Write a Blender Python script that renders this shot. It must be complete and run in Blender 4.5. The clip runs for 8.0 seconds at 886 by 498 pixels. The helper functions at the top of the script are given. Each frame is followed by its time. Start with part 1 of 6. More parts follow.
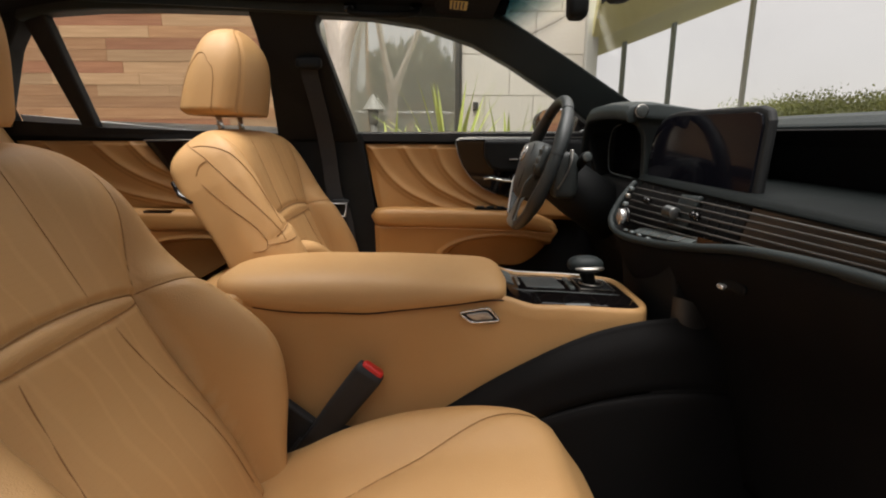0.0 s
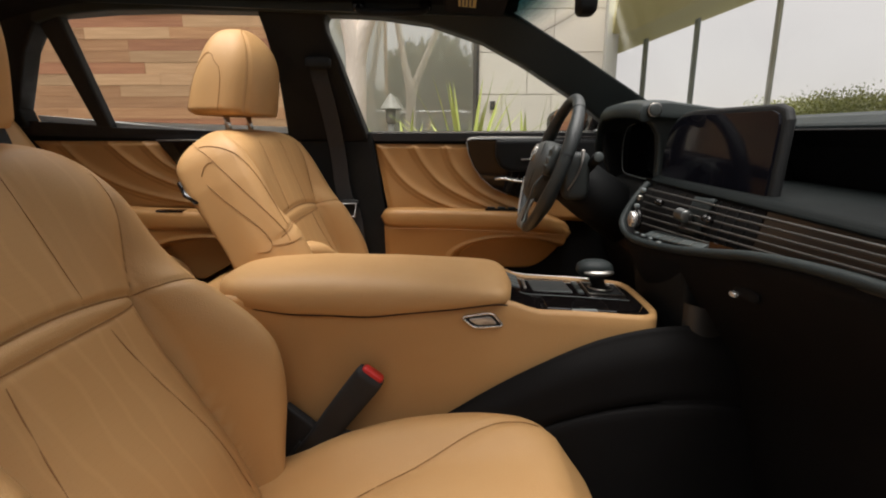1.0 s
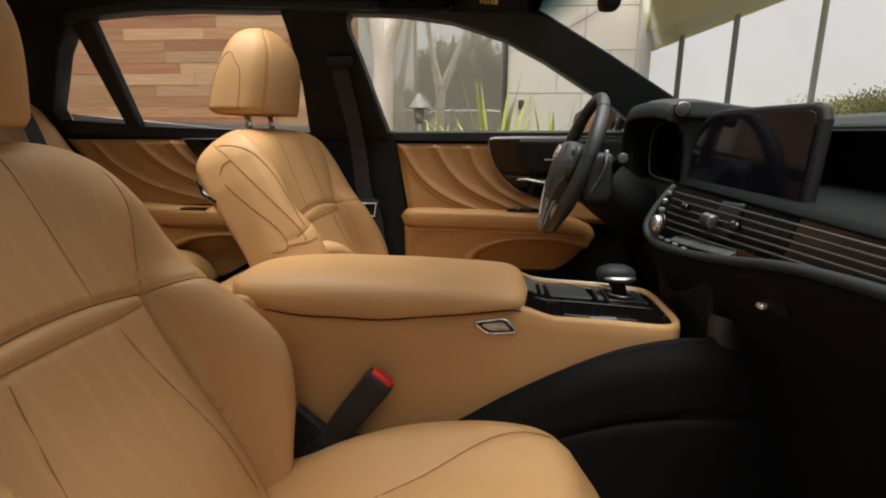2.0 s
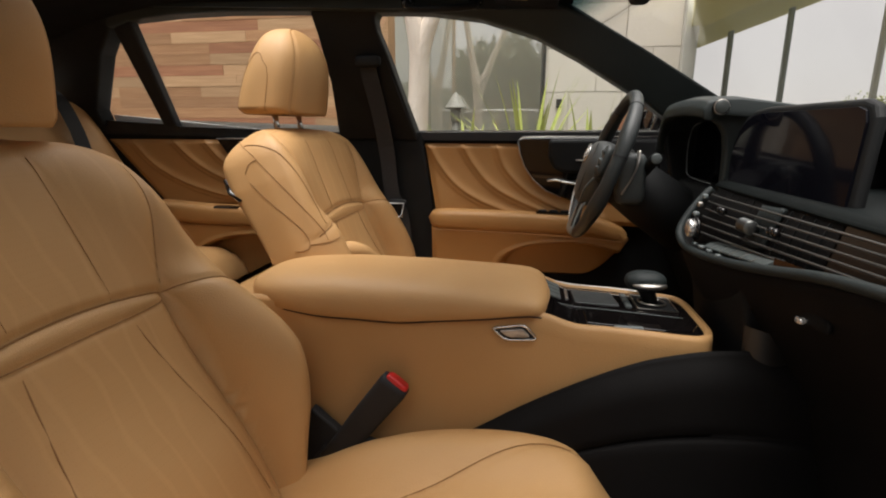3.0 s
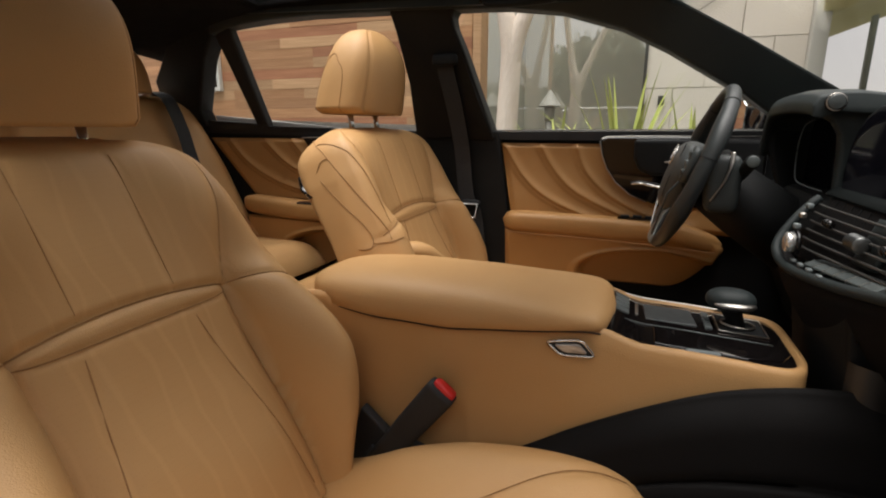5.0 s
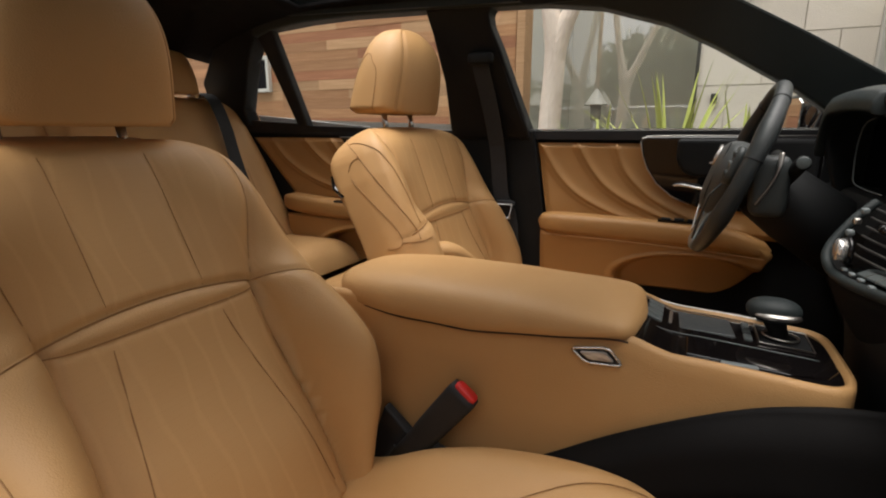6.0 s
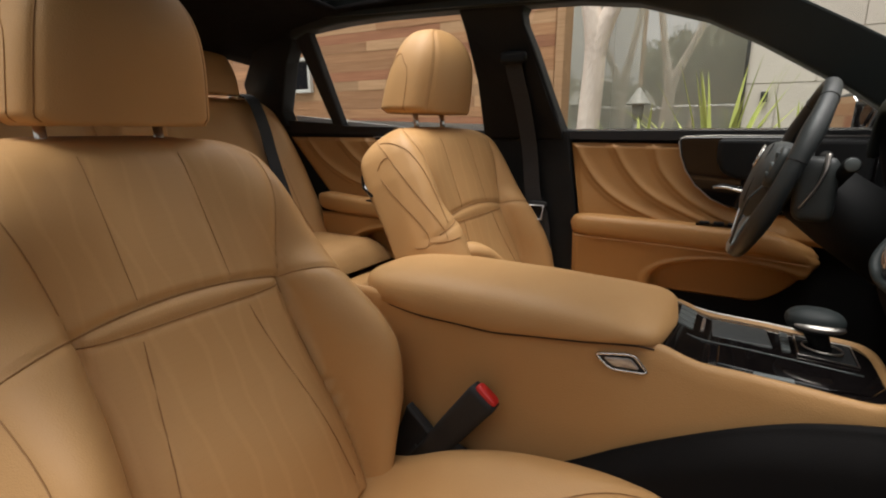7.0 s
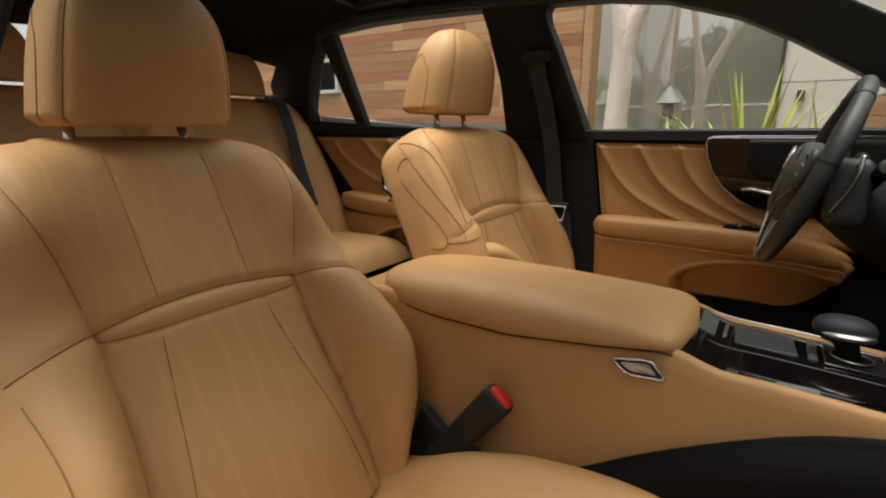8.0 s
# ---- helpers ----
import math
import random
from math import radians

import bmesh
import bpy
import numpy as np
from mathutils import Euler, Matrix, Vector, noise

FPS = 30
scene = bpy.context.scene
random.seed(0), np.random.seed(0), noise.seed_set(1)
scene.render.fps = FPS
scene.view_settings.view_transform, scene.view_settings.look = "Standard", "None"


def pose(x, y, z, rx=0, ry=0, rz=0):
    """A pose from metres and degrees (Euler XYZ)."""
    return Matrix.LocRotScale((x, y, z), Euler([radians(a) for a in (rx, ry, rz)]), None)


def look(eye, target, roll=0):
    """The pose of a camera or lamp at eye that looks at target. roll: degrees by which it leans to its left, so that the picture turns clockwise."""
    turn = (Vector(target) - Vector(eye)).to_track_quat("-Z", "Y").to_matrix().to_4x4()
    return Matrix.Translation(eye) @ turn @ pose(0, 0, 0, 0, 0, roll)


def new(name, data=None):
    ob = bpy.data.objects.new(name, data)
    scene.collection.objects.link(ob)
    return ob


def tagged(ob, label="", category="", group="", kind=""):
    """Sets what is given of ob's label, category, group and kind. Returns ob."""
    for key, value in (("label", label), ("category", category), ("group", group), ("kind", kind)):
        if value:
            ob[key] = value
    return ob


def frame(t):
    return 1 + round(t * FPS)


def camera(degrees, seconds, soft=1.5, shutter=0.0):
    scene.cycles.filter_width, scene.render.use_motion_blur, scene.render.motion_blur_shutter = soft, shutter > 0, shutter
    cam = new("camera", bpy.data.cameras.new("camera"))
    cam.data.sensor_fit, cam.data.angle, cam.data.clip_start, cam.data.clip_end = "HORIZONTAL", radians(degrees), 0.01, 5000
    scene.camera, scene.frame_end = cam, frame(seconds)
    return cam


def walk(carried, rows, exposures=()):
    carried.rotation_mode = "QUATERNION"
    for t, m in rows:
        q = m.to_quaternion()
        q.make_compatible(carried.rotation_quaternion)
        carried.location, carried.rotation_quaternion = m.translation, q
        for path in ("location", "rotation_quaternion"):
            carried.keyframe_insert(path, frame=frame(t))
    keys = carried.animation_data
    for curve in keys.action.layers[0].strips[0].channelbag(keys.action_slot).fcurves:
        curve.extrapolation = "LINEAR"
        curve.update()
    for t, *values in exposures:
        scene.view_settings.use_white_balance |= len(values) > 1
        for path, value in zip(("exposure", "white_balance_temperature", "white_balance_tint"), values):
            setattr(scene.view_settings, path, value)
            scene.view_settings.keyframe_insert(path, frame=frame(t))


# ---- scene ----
from mathutils.bvhtree import BVHTree

cam = camera(82.4, 8.0, soft=2.0)
PATH = [
    (0, (-0.004, 0.002, 0.947), (0.004, 1.952, 0.504), 0.2),
    (0.5, (0.009, 0.011, 0.948), (-0.014, 1.961, 0.504), 0.2),
    (1, (0.025, 0.023, 0.949), (-0.044, 1.971, 0.502), 0.1),
    (1.5, (0.037, 0.034, 0.95), (-0.084, 1.98, 0.501), 0.2),
    (3, (0.079, 0.073, 0.95), (-0.251, 1.993, 0.498), 0.2),
    (3.5, (0.09, 0.083, 0.951), (-0.321, 1.987, 0.498), 0.2),
    (4, (0.102, 0.096, 0.951), (-0.401, 1.977, 0.496), 0.2),
    (4.5, (0.116, 0.108, 0.951), (-0.479, 1.962, 0.495), 0.2),
    (6, (0.155, 0.142, 0.95), (-0.686, 1.897, 0.492), 0.1),
    (6.5, (0.163, 0.149, 0.95), (-0.747, 1.869, 0.492), 0.1),
    (7, (0.173, 0.156, 0.95), (-0.8, 1.842, 0.491), 0.1),
    (7.5, (0.18, 0.162, 0.95), (-0.842, 1.819, 0.491), 0.1),
    (8, (0.185, 0.166, 0.951), (-0.874, 1.799, 0.491), 0.1),
]
walk(cam, [(t, look(eye, target, roll)) for t, eye, target, roll in PATH], [(0.0, -0.30), (8.0, -0.48)])

# ---------- world, sun, exposure ----------
world = bpy.data.worlds.new("overcast_sky")
scene.world = world
world.use_nodes = True
wn, wl = world.node_tree.nodes, world.node_tree.links
wn.clear()
w_out, w_bg = wn.new("ShaderNodeOutputWorld"), wn.new("ShaderNodeBackground")
w_sky, w_mix = wn.new("ShaderNodeTexSky"), wn.new("ShaderNodeMix")
w_co, w_noise, w_ramp = wn.new("ShaderNodeTexCoord"), wn.new("ShaderNodeTexNoise"), wn.new("ShaderNodeValToRGB")
w_sky.sky_type, w_sky.sun_disc = "NISHITA", False
w_sky.sun_elevation, w_sky.sun_rotation = radians(77), radians(211)
w_noise.inputs["Scale"].default_value, w_noise.inputs["Detail"].default_value = 2.2, 5
w_ramp.color_ramp.elements[0].color, w_ramp.color_ramp.elements[0].position = (8.6, 8.2, 8.1, 1), 0.32
w_ramp.color_ramp.elements[1].color, w_ramp.color_ramp.elements[1].position = (10.7, 10.3, 10.0, 1), 0.68
w_mix.data_type = "RGBA"
w_mix.inputs["Factor"].default_value = 0.85
wl.new(w_co.outputs["Generated"], w_noise.inputs["Vector"])
wl.new(w_noise.outputs["Fac"], w_ramp.inputs["Fac"])
wl.new(w_sky.outputs["Color"], w_mix.inputs[6])
wl.new(w_ramp.outputs["Color"], w_mix.inputs[7])
# overcast sky: over twice as bright overhead as at the horizon
w_sep, w_grad, w_scale = wn.new("ShaderNodeSeparateXYZ"), wn.new("ShaderNodeMapRange"), wn.new("ShaderNodeMath")
w_grad.inputs["To Min"].default_value, w_grad.inputs["To Max"].default_value = 1.0, 5.6
w_grad.inputs["From Min"].default_value, w_grad.inputs["From Max"].default_value = 0.62, 1.0
w_scale.operation = "MULTIPLY"
w_scale.inputs[1].default_value = 0.118
wl.new(w_co.outputs["Generated"], w_sep.inputs["Vector"])
wl.new(w_sep.outputs["Z"], w_grad.inputs["Value"])
wl.new(w_grad.outputs["Result"], w_scale.inputs[0])
wl.new(w_mix.outputs[2], w_bg.inputs["Color"])
wl.new(w_scale.outputs["Value"], w_bg.inputs["Strength"])
wl.new(w_bg.outputs["Background"], w_out.inputs["Surface"])

sun = new("sun", bpy.data.lights.new("sun", "SUN"))
sun.data.energy, sun.data.angle, sun.data.color = 4.6, radians(44), (1.0, 0.97, 0.92)
sun.matrix_world = look((-0.25, -0.42, 2.1), (0, 0, 0))


# ---------- materials ----------
def mat(name, color, rough=0.5, metal=0.0, color2=None, scale=6.0, stretch=(1, 1, 1), bump=0.0, bump_scale=300.0, bump_dist=0.001,
        spec=0.5, island=False, coat=0.0, coat_ior=1.5, rnd=0.0, emit=0.0):
    m = bpy.data.materials.new(name)
    m.use_nodes = True
    n, l = m.node_tree.nodes, m.node_tree.links
    b = n["Principled BSDF"]
    b.inputs["Base Color"].default_value = (*color, 1)
    b.inputs["Roughness"].default_value = rough
    b.inputs["Metallic"].default_value = metal
    b.inputs["Specular IOR Level"].default_value = spec
    b.inputs["Coat Weight"].default_value = coat
    b.inputs["Coat IOR"].default_value = coat_ior
    co = n.new("ShaderNodeTexCoord")
    mp = n.new("ShaderNodeMapping")
    mp.inputs["Scale"].default_value = stretch
    l.new(co.outputs["Object"], mp.inputs["Vector"])
    if color2:
        t = n.new("ShaderNodeTexNoise")
        t.inputs["Scale"].default_value, t.inputs["Detail"].default_value = scale, 6
        l.new(mp.outputs["Vector"], t.inputs["Vector"])
        x = n.new("ShaderNodeMix")
        x.data_type = "RGBA"
        x.inputs[6].default_value, x.inputs[7].default_value = (*color, 1), (*color2, 1)
        r = n.new("ShaderNodeMapRange")
        r.inputs["From Min"].default_value, r.inputs["From Max"].default_value = 0.3, 0.7
        l.new(t.outputs["Fac"], r.inputs["Value"])
        l.new(r.outputs["Result"], x.inputs["Factor"])
        last = x.outputs[2]
        if rnd:
            oi, hs, ml = n.new("ShaderNodeObjectInfo"), n.new("ShaderNodeHueSaturation"), n.new("ShaderNodeMapRange")
            ml.inputs["To Min"].default_value, ml.inputs["To Max"].default_value = 1 - rnd, 1 + rnd
            l.new(oi.outputs["Random"], ml.inputs["Value"])
            l.new(ml.outputs["Result"], hs.inputs["Value"])
            l.new(last, hs.inputs["Color"])
            last = hs.outputs["Color"]
        l.new(last, b.inputs["Base Color"])
        rr = n.new("ShaderNodeMapRange")
        rr.inputs["To Min"].default_value, rr.inputs["To Max"].default_value = max(rough - 0.07, 0.02), min(rough + 0.07, 1)
        l.new(t.outputs["Fac"], rr.inputs["Value"])
        l.new(rr.outputs["Result"], b.inputs["Roughness"])
    if bump:
        t = n.new("ShaderNodeTexNoise")
        t.inputs["Scale"].default_value, t.inputs["Detail"].default_value = bump_scale, 4
        l.new(mp.outputs["Vector"], t.inputs["Vector"])
        v = n.new("ShaderNodeTexVoronoi")
        v.inputs["Scale"].default_value = bump_scale * 1.7
        l.new(mp.outputs["Vector"], v.inputs["Vector"])
        ad = n.new("ShaderNodeMath")
        l.new(t.outputs["Fac"], ad.inputs[0])
        l.new(v.outputs["Distance"], ad.inputs[1])
        bp = n.new("ShaderNodeBump")
        bp.inputs["Strength"].default_value, bp.inputs["Distance"].default_value = bump, bump_dist
        l.new(ad.outputs["Value"], bp.inputs["Height"])
        l.new(bp.outputs["Normal"], b.inputs["Normal"])
    if emit:
        b.inputs["Emission Color"].default_value, b.inputs["Emission Strength"].default_value = (*color, 1), emit
    return m


def glass(name, tint=(1, 1, 1), refl=0.02, fade=None):
    m = bpy.data.materials.new(name)
    m.use_nodes = True
    n, l = m.node_tree.nodes, m.node_tree.links
    n.clear()
    o, x, t, g, f = (n.new("ShaderNode" + k) for k in ("OutputMaterial", "MixShader", "BsdfTransparent", "BsdfGlossy", "LayerWeight"))
    p, q = n.new("ShaderNodeMath"), n.new("ShaderNodeMath")
    t.inputs["Color"].default_value = (*tint, 1)
    g.inputs["Roughness"].default_value = 0.01
    if fade:
        co, sp, mr, mx = (n.new("ShaderNode" + k) for k in ("TexCoord", "SeparateXYZ", "MapRange", "Mix"))
        mr.inputs["From Min"].default_value, mr.inputs["From Max"].default_value = fade
        mr.interpolation_type = "SMOOTHSTEP"
        mx.data_type = "RGBA"
        mx.inputs[6].default_value, mx.inputs[7].default_value = (0.98, 0.97, 0.955, 1), (*tint, 1)
        l.new(co.outputs["Object"], sp.inputs["Vector"])
        l.new(sp.outputs["Z"], mr.inputs["Value"])
        l.new(mr.outputs["Result"], mx.inputs["Factor"])
        l.new(mx.outputs[2], t.inputs["Color"])
    f.inputs["Blend"].default_value = 0.5
    p.operation, p.inputs[1].default_value = "POWER", 5.0
    q.operation, q.inputs[1].default_value, q.inputs[2].default_value = "MULTIPLY_ADD", 0.5, refl
    l.new(f.outputs["Facing"], p.inputs[0])
    l.new(p.outputs["Value"], q.inputs[0])
    l.new(q.outputs["Value"], x.inputs["Fac"])
    l.new(t.outputs["BSDF"], x.inputs[1])
    l.new(g.outputs["BSDF"], x.inputs[2])
    l.new(x.outputs["Shader"], o.inputs["Surface"])
    return m


TAN = mat("tan_leather", (0.52, 0.302, 0.126), 0.5, color2=(0.475, 0.262, 0.101), scale=5, bump=0.4, bump_scale=380, bump_dist=0.0007, spec=0.4)
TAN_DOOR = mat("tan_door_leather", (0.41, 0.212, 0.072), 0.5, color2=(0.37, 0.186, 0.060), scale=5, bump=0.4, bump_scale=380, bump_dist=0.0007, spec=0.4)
def perforated(name):
    """Leather with rows of fine holes and soft wavy quilting."""
    m = mat(name, (0.52, 0.302, 0.126), 0.55, color2=(0.475, 0.262, 0.101), scale=5, spec=0.35)
    n, l = m.node_tree.nodes, m.node_tree.links
    b = n["Principled BSDF"]
    co, mp, wv, vo = n.new("ShaderNodeTexCoord"), n.new("ShaderNodeMapping"), n.new("ShaderNodeTexWave"), n.new("ShaderNodeTexVoronoi")
    mp.inputs["Scale"].default_value = (0.25, 1, 0.5)
    wv.bands_direction = "Y"
    wv.inputs["Scale"].default_value, wv.inputs["Distortion"].default_value, wv.inputs["Detail"].default_value = 8.0, 4.5, 1.5
    wv.inputs["Detail Scale"].default_value = 2.2
    vo.inputs["Scale"].default_value, vo.inputs["Randomness"].default_value = 260, 0.15
    l.new(co.outputs["Object"], mp.inputs["Vector"])
    l.new(mp.outputs["Vector"], wv.inputs["Vector"])
    l.new(co.outputs["Object"], vo.inputs["Vector"])
    pk, hole = n.new("ShaderNodeMapRange"), n.new("ShaderNodeMapRange")
    pk.inputs["From Min"].default_value, pk.inputs["From Max"].default_value = 0.86, 1.0
    hole.inputs["From Min"].default_value, hole.inputs["From Max"].default_value = 0.12, 0.30
    l.new(wv.outputs["Fac"], pk.inputs["Value"])
    l.new(vo.outputs["Distance"], hole.inputs["Value"])
    sm = n.new("ShaderNodeMath")
    sm.operation, sm.inputs[1].default_value = "MULTIPLY_ADD", 0.45
    l.new(hole.outputs["Result"], sm.inputs[0])
    base = b.inputs["Base Color"].links[0].from_socket
    lt, dk = n.new("ShaderNodeMix"), n.new("ShaderNodeMix")
    lt.data_type = dk.data_type = "RGBA"
    lt.inputs[7].default_value, dk.inputs[7].default_value = (0.60, 0.35, 0.15, 1), (0.36, 0.18, 0.062, 1)
    fl, fd = n.new("ShaderNodeMath"), n.new("ShaderNodeMapRange")
    fl.operation, fl.inputs[1].default_value = "MULTIPLY", 0.30
    fd.inputs["To Min"].default_value, fd.inputs["To Max"].default_value = 0.16, 0.0
    l.new(pk.outputs["Result"], fl.inputs[0])
    l.new(hole.outputs["Result"], fd.inputs["Value"])
    l.new(fl.outputs["Value"], lt.inputs["Factor"])
    l.new(base, lt.inputs[6])
    l.new(lt.outputs[2], dk.inputs[6])
    l.new(fd.outputs["Result"], dk.inputs["Factor"])
    l.new(dk.outputs[2], b.inputs["Base Color"])
    bp = n.new("ShaderNodeBump")
    bp.inputs["Strength"].default_value, bp.inputs["Distance"].default_value = 0.25, 0.0006
    l.new(sm.outputs["Value"], bp.inputs["Height"])
    l.new(bp.outputs["Normal"], b.inputs["Normal"])
    return m


TAN_PERF = perforated("perforated_tan_leather")
SEAM = mat("brown_seam_thread", (0.33, 0.170, 0.064), 0.8, color2=(0.28, 0.140, 0.050), scale=200)
SOFT_BLACK = mat("soft_black_trim", (0.010, 0.0108, 0.011), 0.6, color2=(0.006, 0.0062, 0.0065), scale=8, bump=0.3, bump_scale=600, bump_dist=0.0005, spec=0.22)
DASH_BLACK = mat("green_black_dash_leather", (0.022, 0.028, 0.028), 0.55, color2=(0.017, 0.022, 0.022), scale=8, bump=0.35, bump_scale=500, bump_dist=0.0006, spec=0.3)
CLOTH = mat("black_headliner_cloth", (0.011, 0.010, 0.010), 0.95, color2=(0.008, 0.007, 0.007), scale=30, bump=0.5, bump_scale=900, bump_dist=0.0006, spec=0.1)
FOOTWELL = mat("black_footwell_leather", (0.0068, 0.0061, 0.0060), 0.7, color2=(0.0052, 0.0046, 0.0045), scale=8, bump=0.3, bump_scale=600, bump_dist=0.0005, spec=0.12)
CARPET = mat("black_carpet", (0.012, 0.011, 0.011), 1.0, color2=(0.007, 0.006, 0.006), scale=60, bump=1.0, bump_scale=500, bump_dist=0.003, spec=0.05)
GLOSS = mat("piano_black_lacquer", (0.005, 0.004, 0.004), 0.05, coat=0.2)
RUBBER = mat("black_rubber_seal", (0.012, 0.012, 0.013), 0.7, color2=(0.008, 0.008, 0.009), scale=20)
CHROME = mat("satin_chrome", (0.72, 0.70, 0.67), 0.18, 0.75)
SATIN = mat("satin_silver", (0.50, 0.47, 0.43), 0.34, 1.0)
GREY_BTN = mat("grey_button_plastic", (0.16, 0.18, 0.18), 0.4, color2=(0.13, 0.15, 0.15), scale=40)
WEBBING = mat("grey_black_belt_webbing", (0.024, 0.025, 0.027), 0.75, color2=(0.016, 0.017, 0.019), scale=120, stretch=(1, 1, 6), bump=0.4, bump_scale=900, bump_dist=0.0005)
RED = mat("red_button_plastic", (0.55, 0.018, 0.016), 0.4, color2=(0.48, 0.014, 0.013), scale=60)
SCREEN = mat("black_screen_glass", (0.004, 0.004, 0.006), 0.07, spec=0.12)
WOODTRIM = mat("dark_brown_trim_wood", (0.05, 0.022, 0.010), 0.25, color2=(0.030, 0.012, 0.006), scale=30, stretch=(3, 0.4, 3), coat=0.4)
SLAT = mat("brushed_bronze_slat", (0.13, 0.125, 0.115), 0.38, 0.7, color2=(0.10, 0.097, 0.09), scale=60, stretch=(1, 0.1, 1))
LABEL = mat("yellow_label_paper", (0.62, 0.46, 0.10), 0.6, color2=(0.55, 0.40, 0.08), scale=60)
PAINT = mat("pearl_white_car_paint", (0.72, 0.72, 0.71), 0.18, coat=1.0, color2=(0.70, 0.70, 0.69), scale=3)
GLASS = glass("clear_car_glass", (0.96, 0.965, 0.945))
SCREENGLASS = glass("windscreen_glass", (0.98, 0.97, 0.955))
TINT = glass("blue_shade_band_glass", (0.05, 0.17, 0.20), fade=(1.205, 1.252))

# ---------- building helpers ----------
CX = 0.92


def mesh_ob(name, verts, faces, material, parent=None, label="", smooth=True):
    me = bpy.data.meshes.new(name)
    me.from_pydata([tuple(map(float, v)) for v in verts], [], faces)
    me.validate()
    bm = bmesh.new()
    bm.from_mesh(me)
    bmesh.ops.recalc_face_normals(bm, faces=bm.faces)
    bm.to_mesh(me)
    bm.free()
    if smooth:
        me.shade_smooth()
    if material:
        me.materials.append(material)
    ob = new(name, me)
    if parent is not None:
        ob.parent = parent
    if label:
        ob["label"] = label
    return ob


def thing(name, label, category, group="", kind=""):
    return tagged(new(name), label, category, group, kind)


def bevel(ob, width=0.004, segments=2):
    b = ob.modifiers.new("edge", "BEVEL")
    b.width, b.segments, b.limit_method, b.angle_limit = width, segments, "ANGLE", radians(35)
    return ob


def loft(rings, cap=True, closed=True):
    n = len(rings[0])
    verts = [p for r in rings for p in r]
    faces = []
    for i in range(len(rings) - 1):
        for j in range(n if closed else n - 1):
            k = (j + 1) % n
            faces.append((i * n + j, i * n + k, (i + 1) * n + k, (i + 1) * n + j))
    if cap and closed:
        faces.append(tuple(range(n)))
        faces.append(tuple((len(rings) - 1) * n + j for j in range(n)))
    return verts, faces


def grid(nu, nv, f):
    verts = [f(i / (nu - 1), j / (nv - 1)) for i in range(nu) for j in range(nv)]
    faces = [(i * nv + j, i * nv + j + 1, (i + 1) * nv + j + 1, (i + 1) * nv + j) for i in range(nu - 1) for j in range(nv - 1)]
    return verts, faces


def curve_pts(pts, n):
    """n points along a smooth curve through pts."""
    pts = [Vector(p) for p in pts]
    out = []
    m = len(pts) - 1
    for i in range(n):
        f = i / (n - 1) * m
        k = min(int(f), m - 1)
        t = f - k
        a, b = pts[k], pts[k + 1]
        z, c = pts[max(k - 1, 0)], pts[min(k + 2, m)]
        out.append(0.5 * (2 * a + (b - z) * t + (2 * z - 5 * a + 4 * b - c) * t * t + (3 * a - z - 3 * b + c) * t ** 3))
    return out


def tube(pts, r, sides=8, n=None, closed=False, flat=1.0, up=(0, 0, 1)):
    path = curve_pts(pts, n) if n else [Vector(p) for p in pts]
    rings = []
    for i, p in enumerate(path):
        if closed:
            d = path[(i + 1) % len(path)] - path[i - 1]
        else:
            d = path[min(i + 1, len(path) - 1)] - path[max(i - 1, 0)]
        d.normalize()
        a = d.cross(Vector(up))
        a = a.normalized() if a.length > 1e-4 else d.orthogonal().normalized()
        b = d.cross(a)
        rr = r[i] if isinstance(r, list) else r
        rings.append([p + a * rr * math.cos(2 * math.pi * k / sides) + b * rr * flat * math.sin(2 * math.pi * k / sides) for k in range(sides)])
    if closed:
        rings.append(rings[0])
    return loft(rings, cap=not closed)


def prism(poly, axis, a, b):
    """A polygon in two coordinates, pushed along the third axis from a to b (numbers, or functions of the point)."""
    def put(p, d):
        d = d(p) if callable(d) else d
        return {"x": (d, p[0], p[1]), "y": (p[0], d, p[1]), "z": (p[0], p[1], d)}[axis]
    n = len(poly)
    verts = [put(p, a) for p in poly] + [put(p, b) for p in poly]
    faces = [tuple(range(n)), tuple(range(n, 2 * n))] + [(i, (i + 1) % n, n + (i + 1) % n, n + i) for i in range(n)]
    return verts, faces


def box(x0, x1, y0, y1, z0, z1):
    return prism([(x0, y0), (x1, y0), (x1, y1), (x0, y1)], "z", z0, z1)


def rbox(cx, cy, cz, sx, sy, sz, e=0.35, n=24, m=13):
    """A soft pillow-like box (superellipsoid)."""
    def pw(v, k):
        return math.copysign(abs(v) ** k, v)
    rings = []
    for i in range(m):
        ph = -math.pi / 2 + math.pi * i / (m - 1)
        c, s = max(math.cos(ph), 1e-3) ** e, pw(math.sin(ph), e)
        rings.append([(cx + sx / 2 * c * pw(math.cos(t), e), cy + sy / 2 * c * pw(math.sin(t), e), cz + sz / 2 * s)
                      for t in (2 * math.pi * (k + 0.5) / n for k in range(n))])
    return loft(rings)


def mirrored(vf):
    return [(x, 2 * CX - y, z) for x, y, z in (tuple(v) for v in vf[0])], vf[1]


def smooth01(a, b, x):
    t = min(max((x - a) / (b - a), 0), 1)
    return t * t * (3 - 2 * t)


# ---------- car body: floor, roof, pillars, glass ----------
def y_side(x, z):
    """Inner face of the car's side: upright below the belt line, leaning in above it, narrowing to the rear."""
    return 1.588 - 0.5 * max(z - 0.953, 0) - 0.1 * max(-0.35 - x, 0)


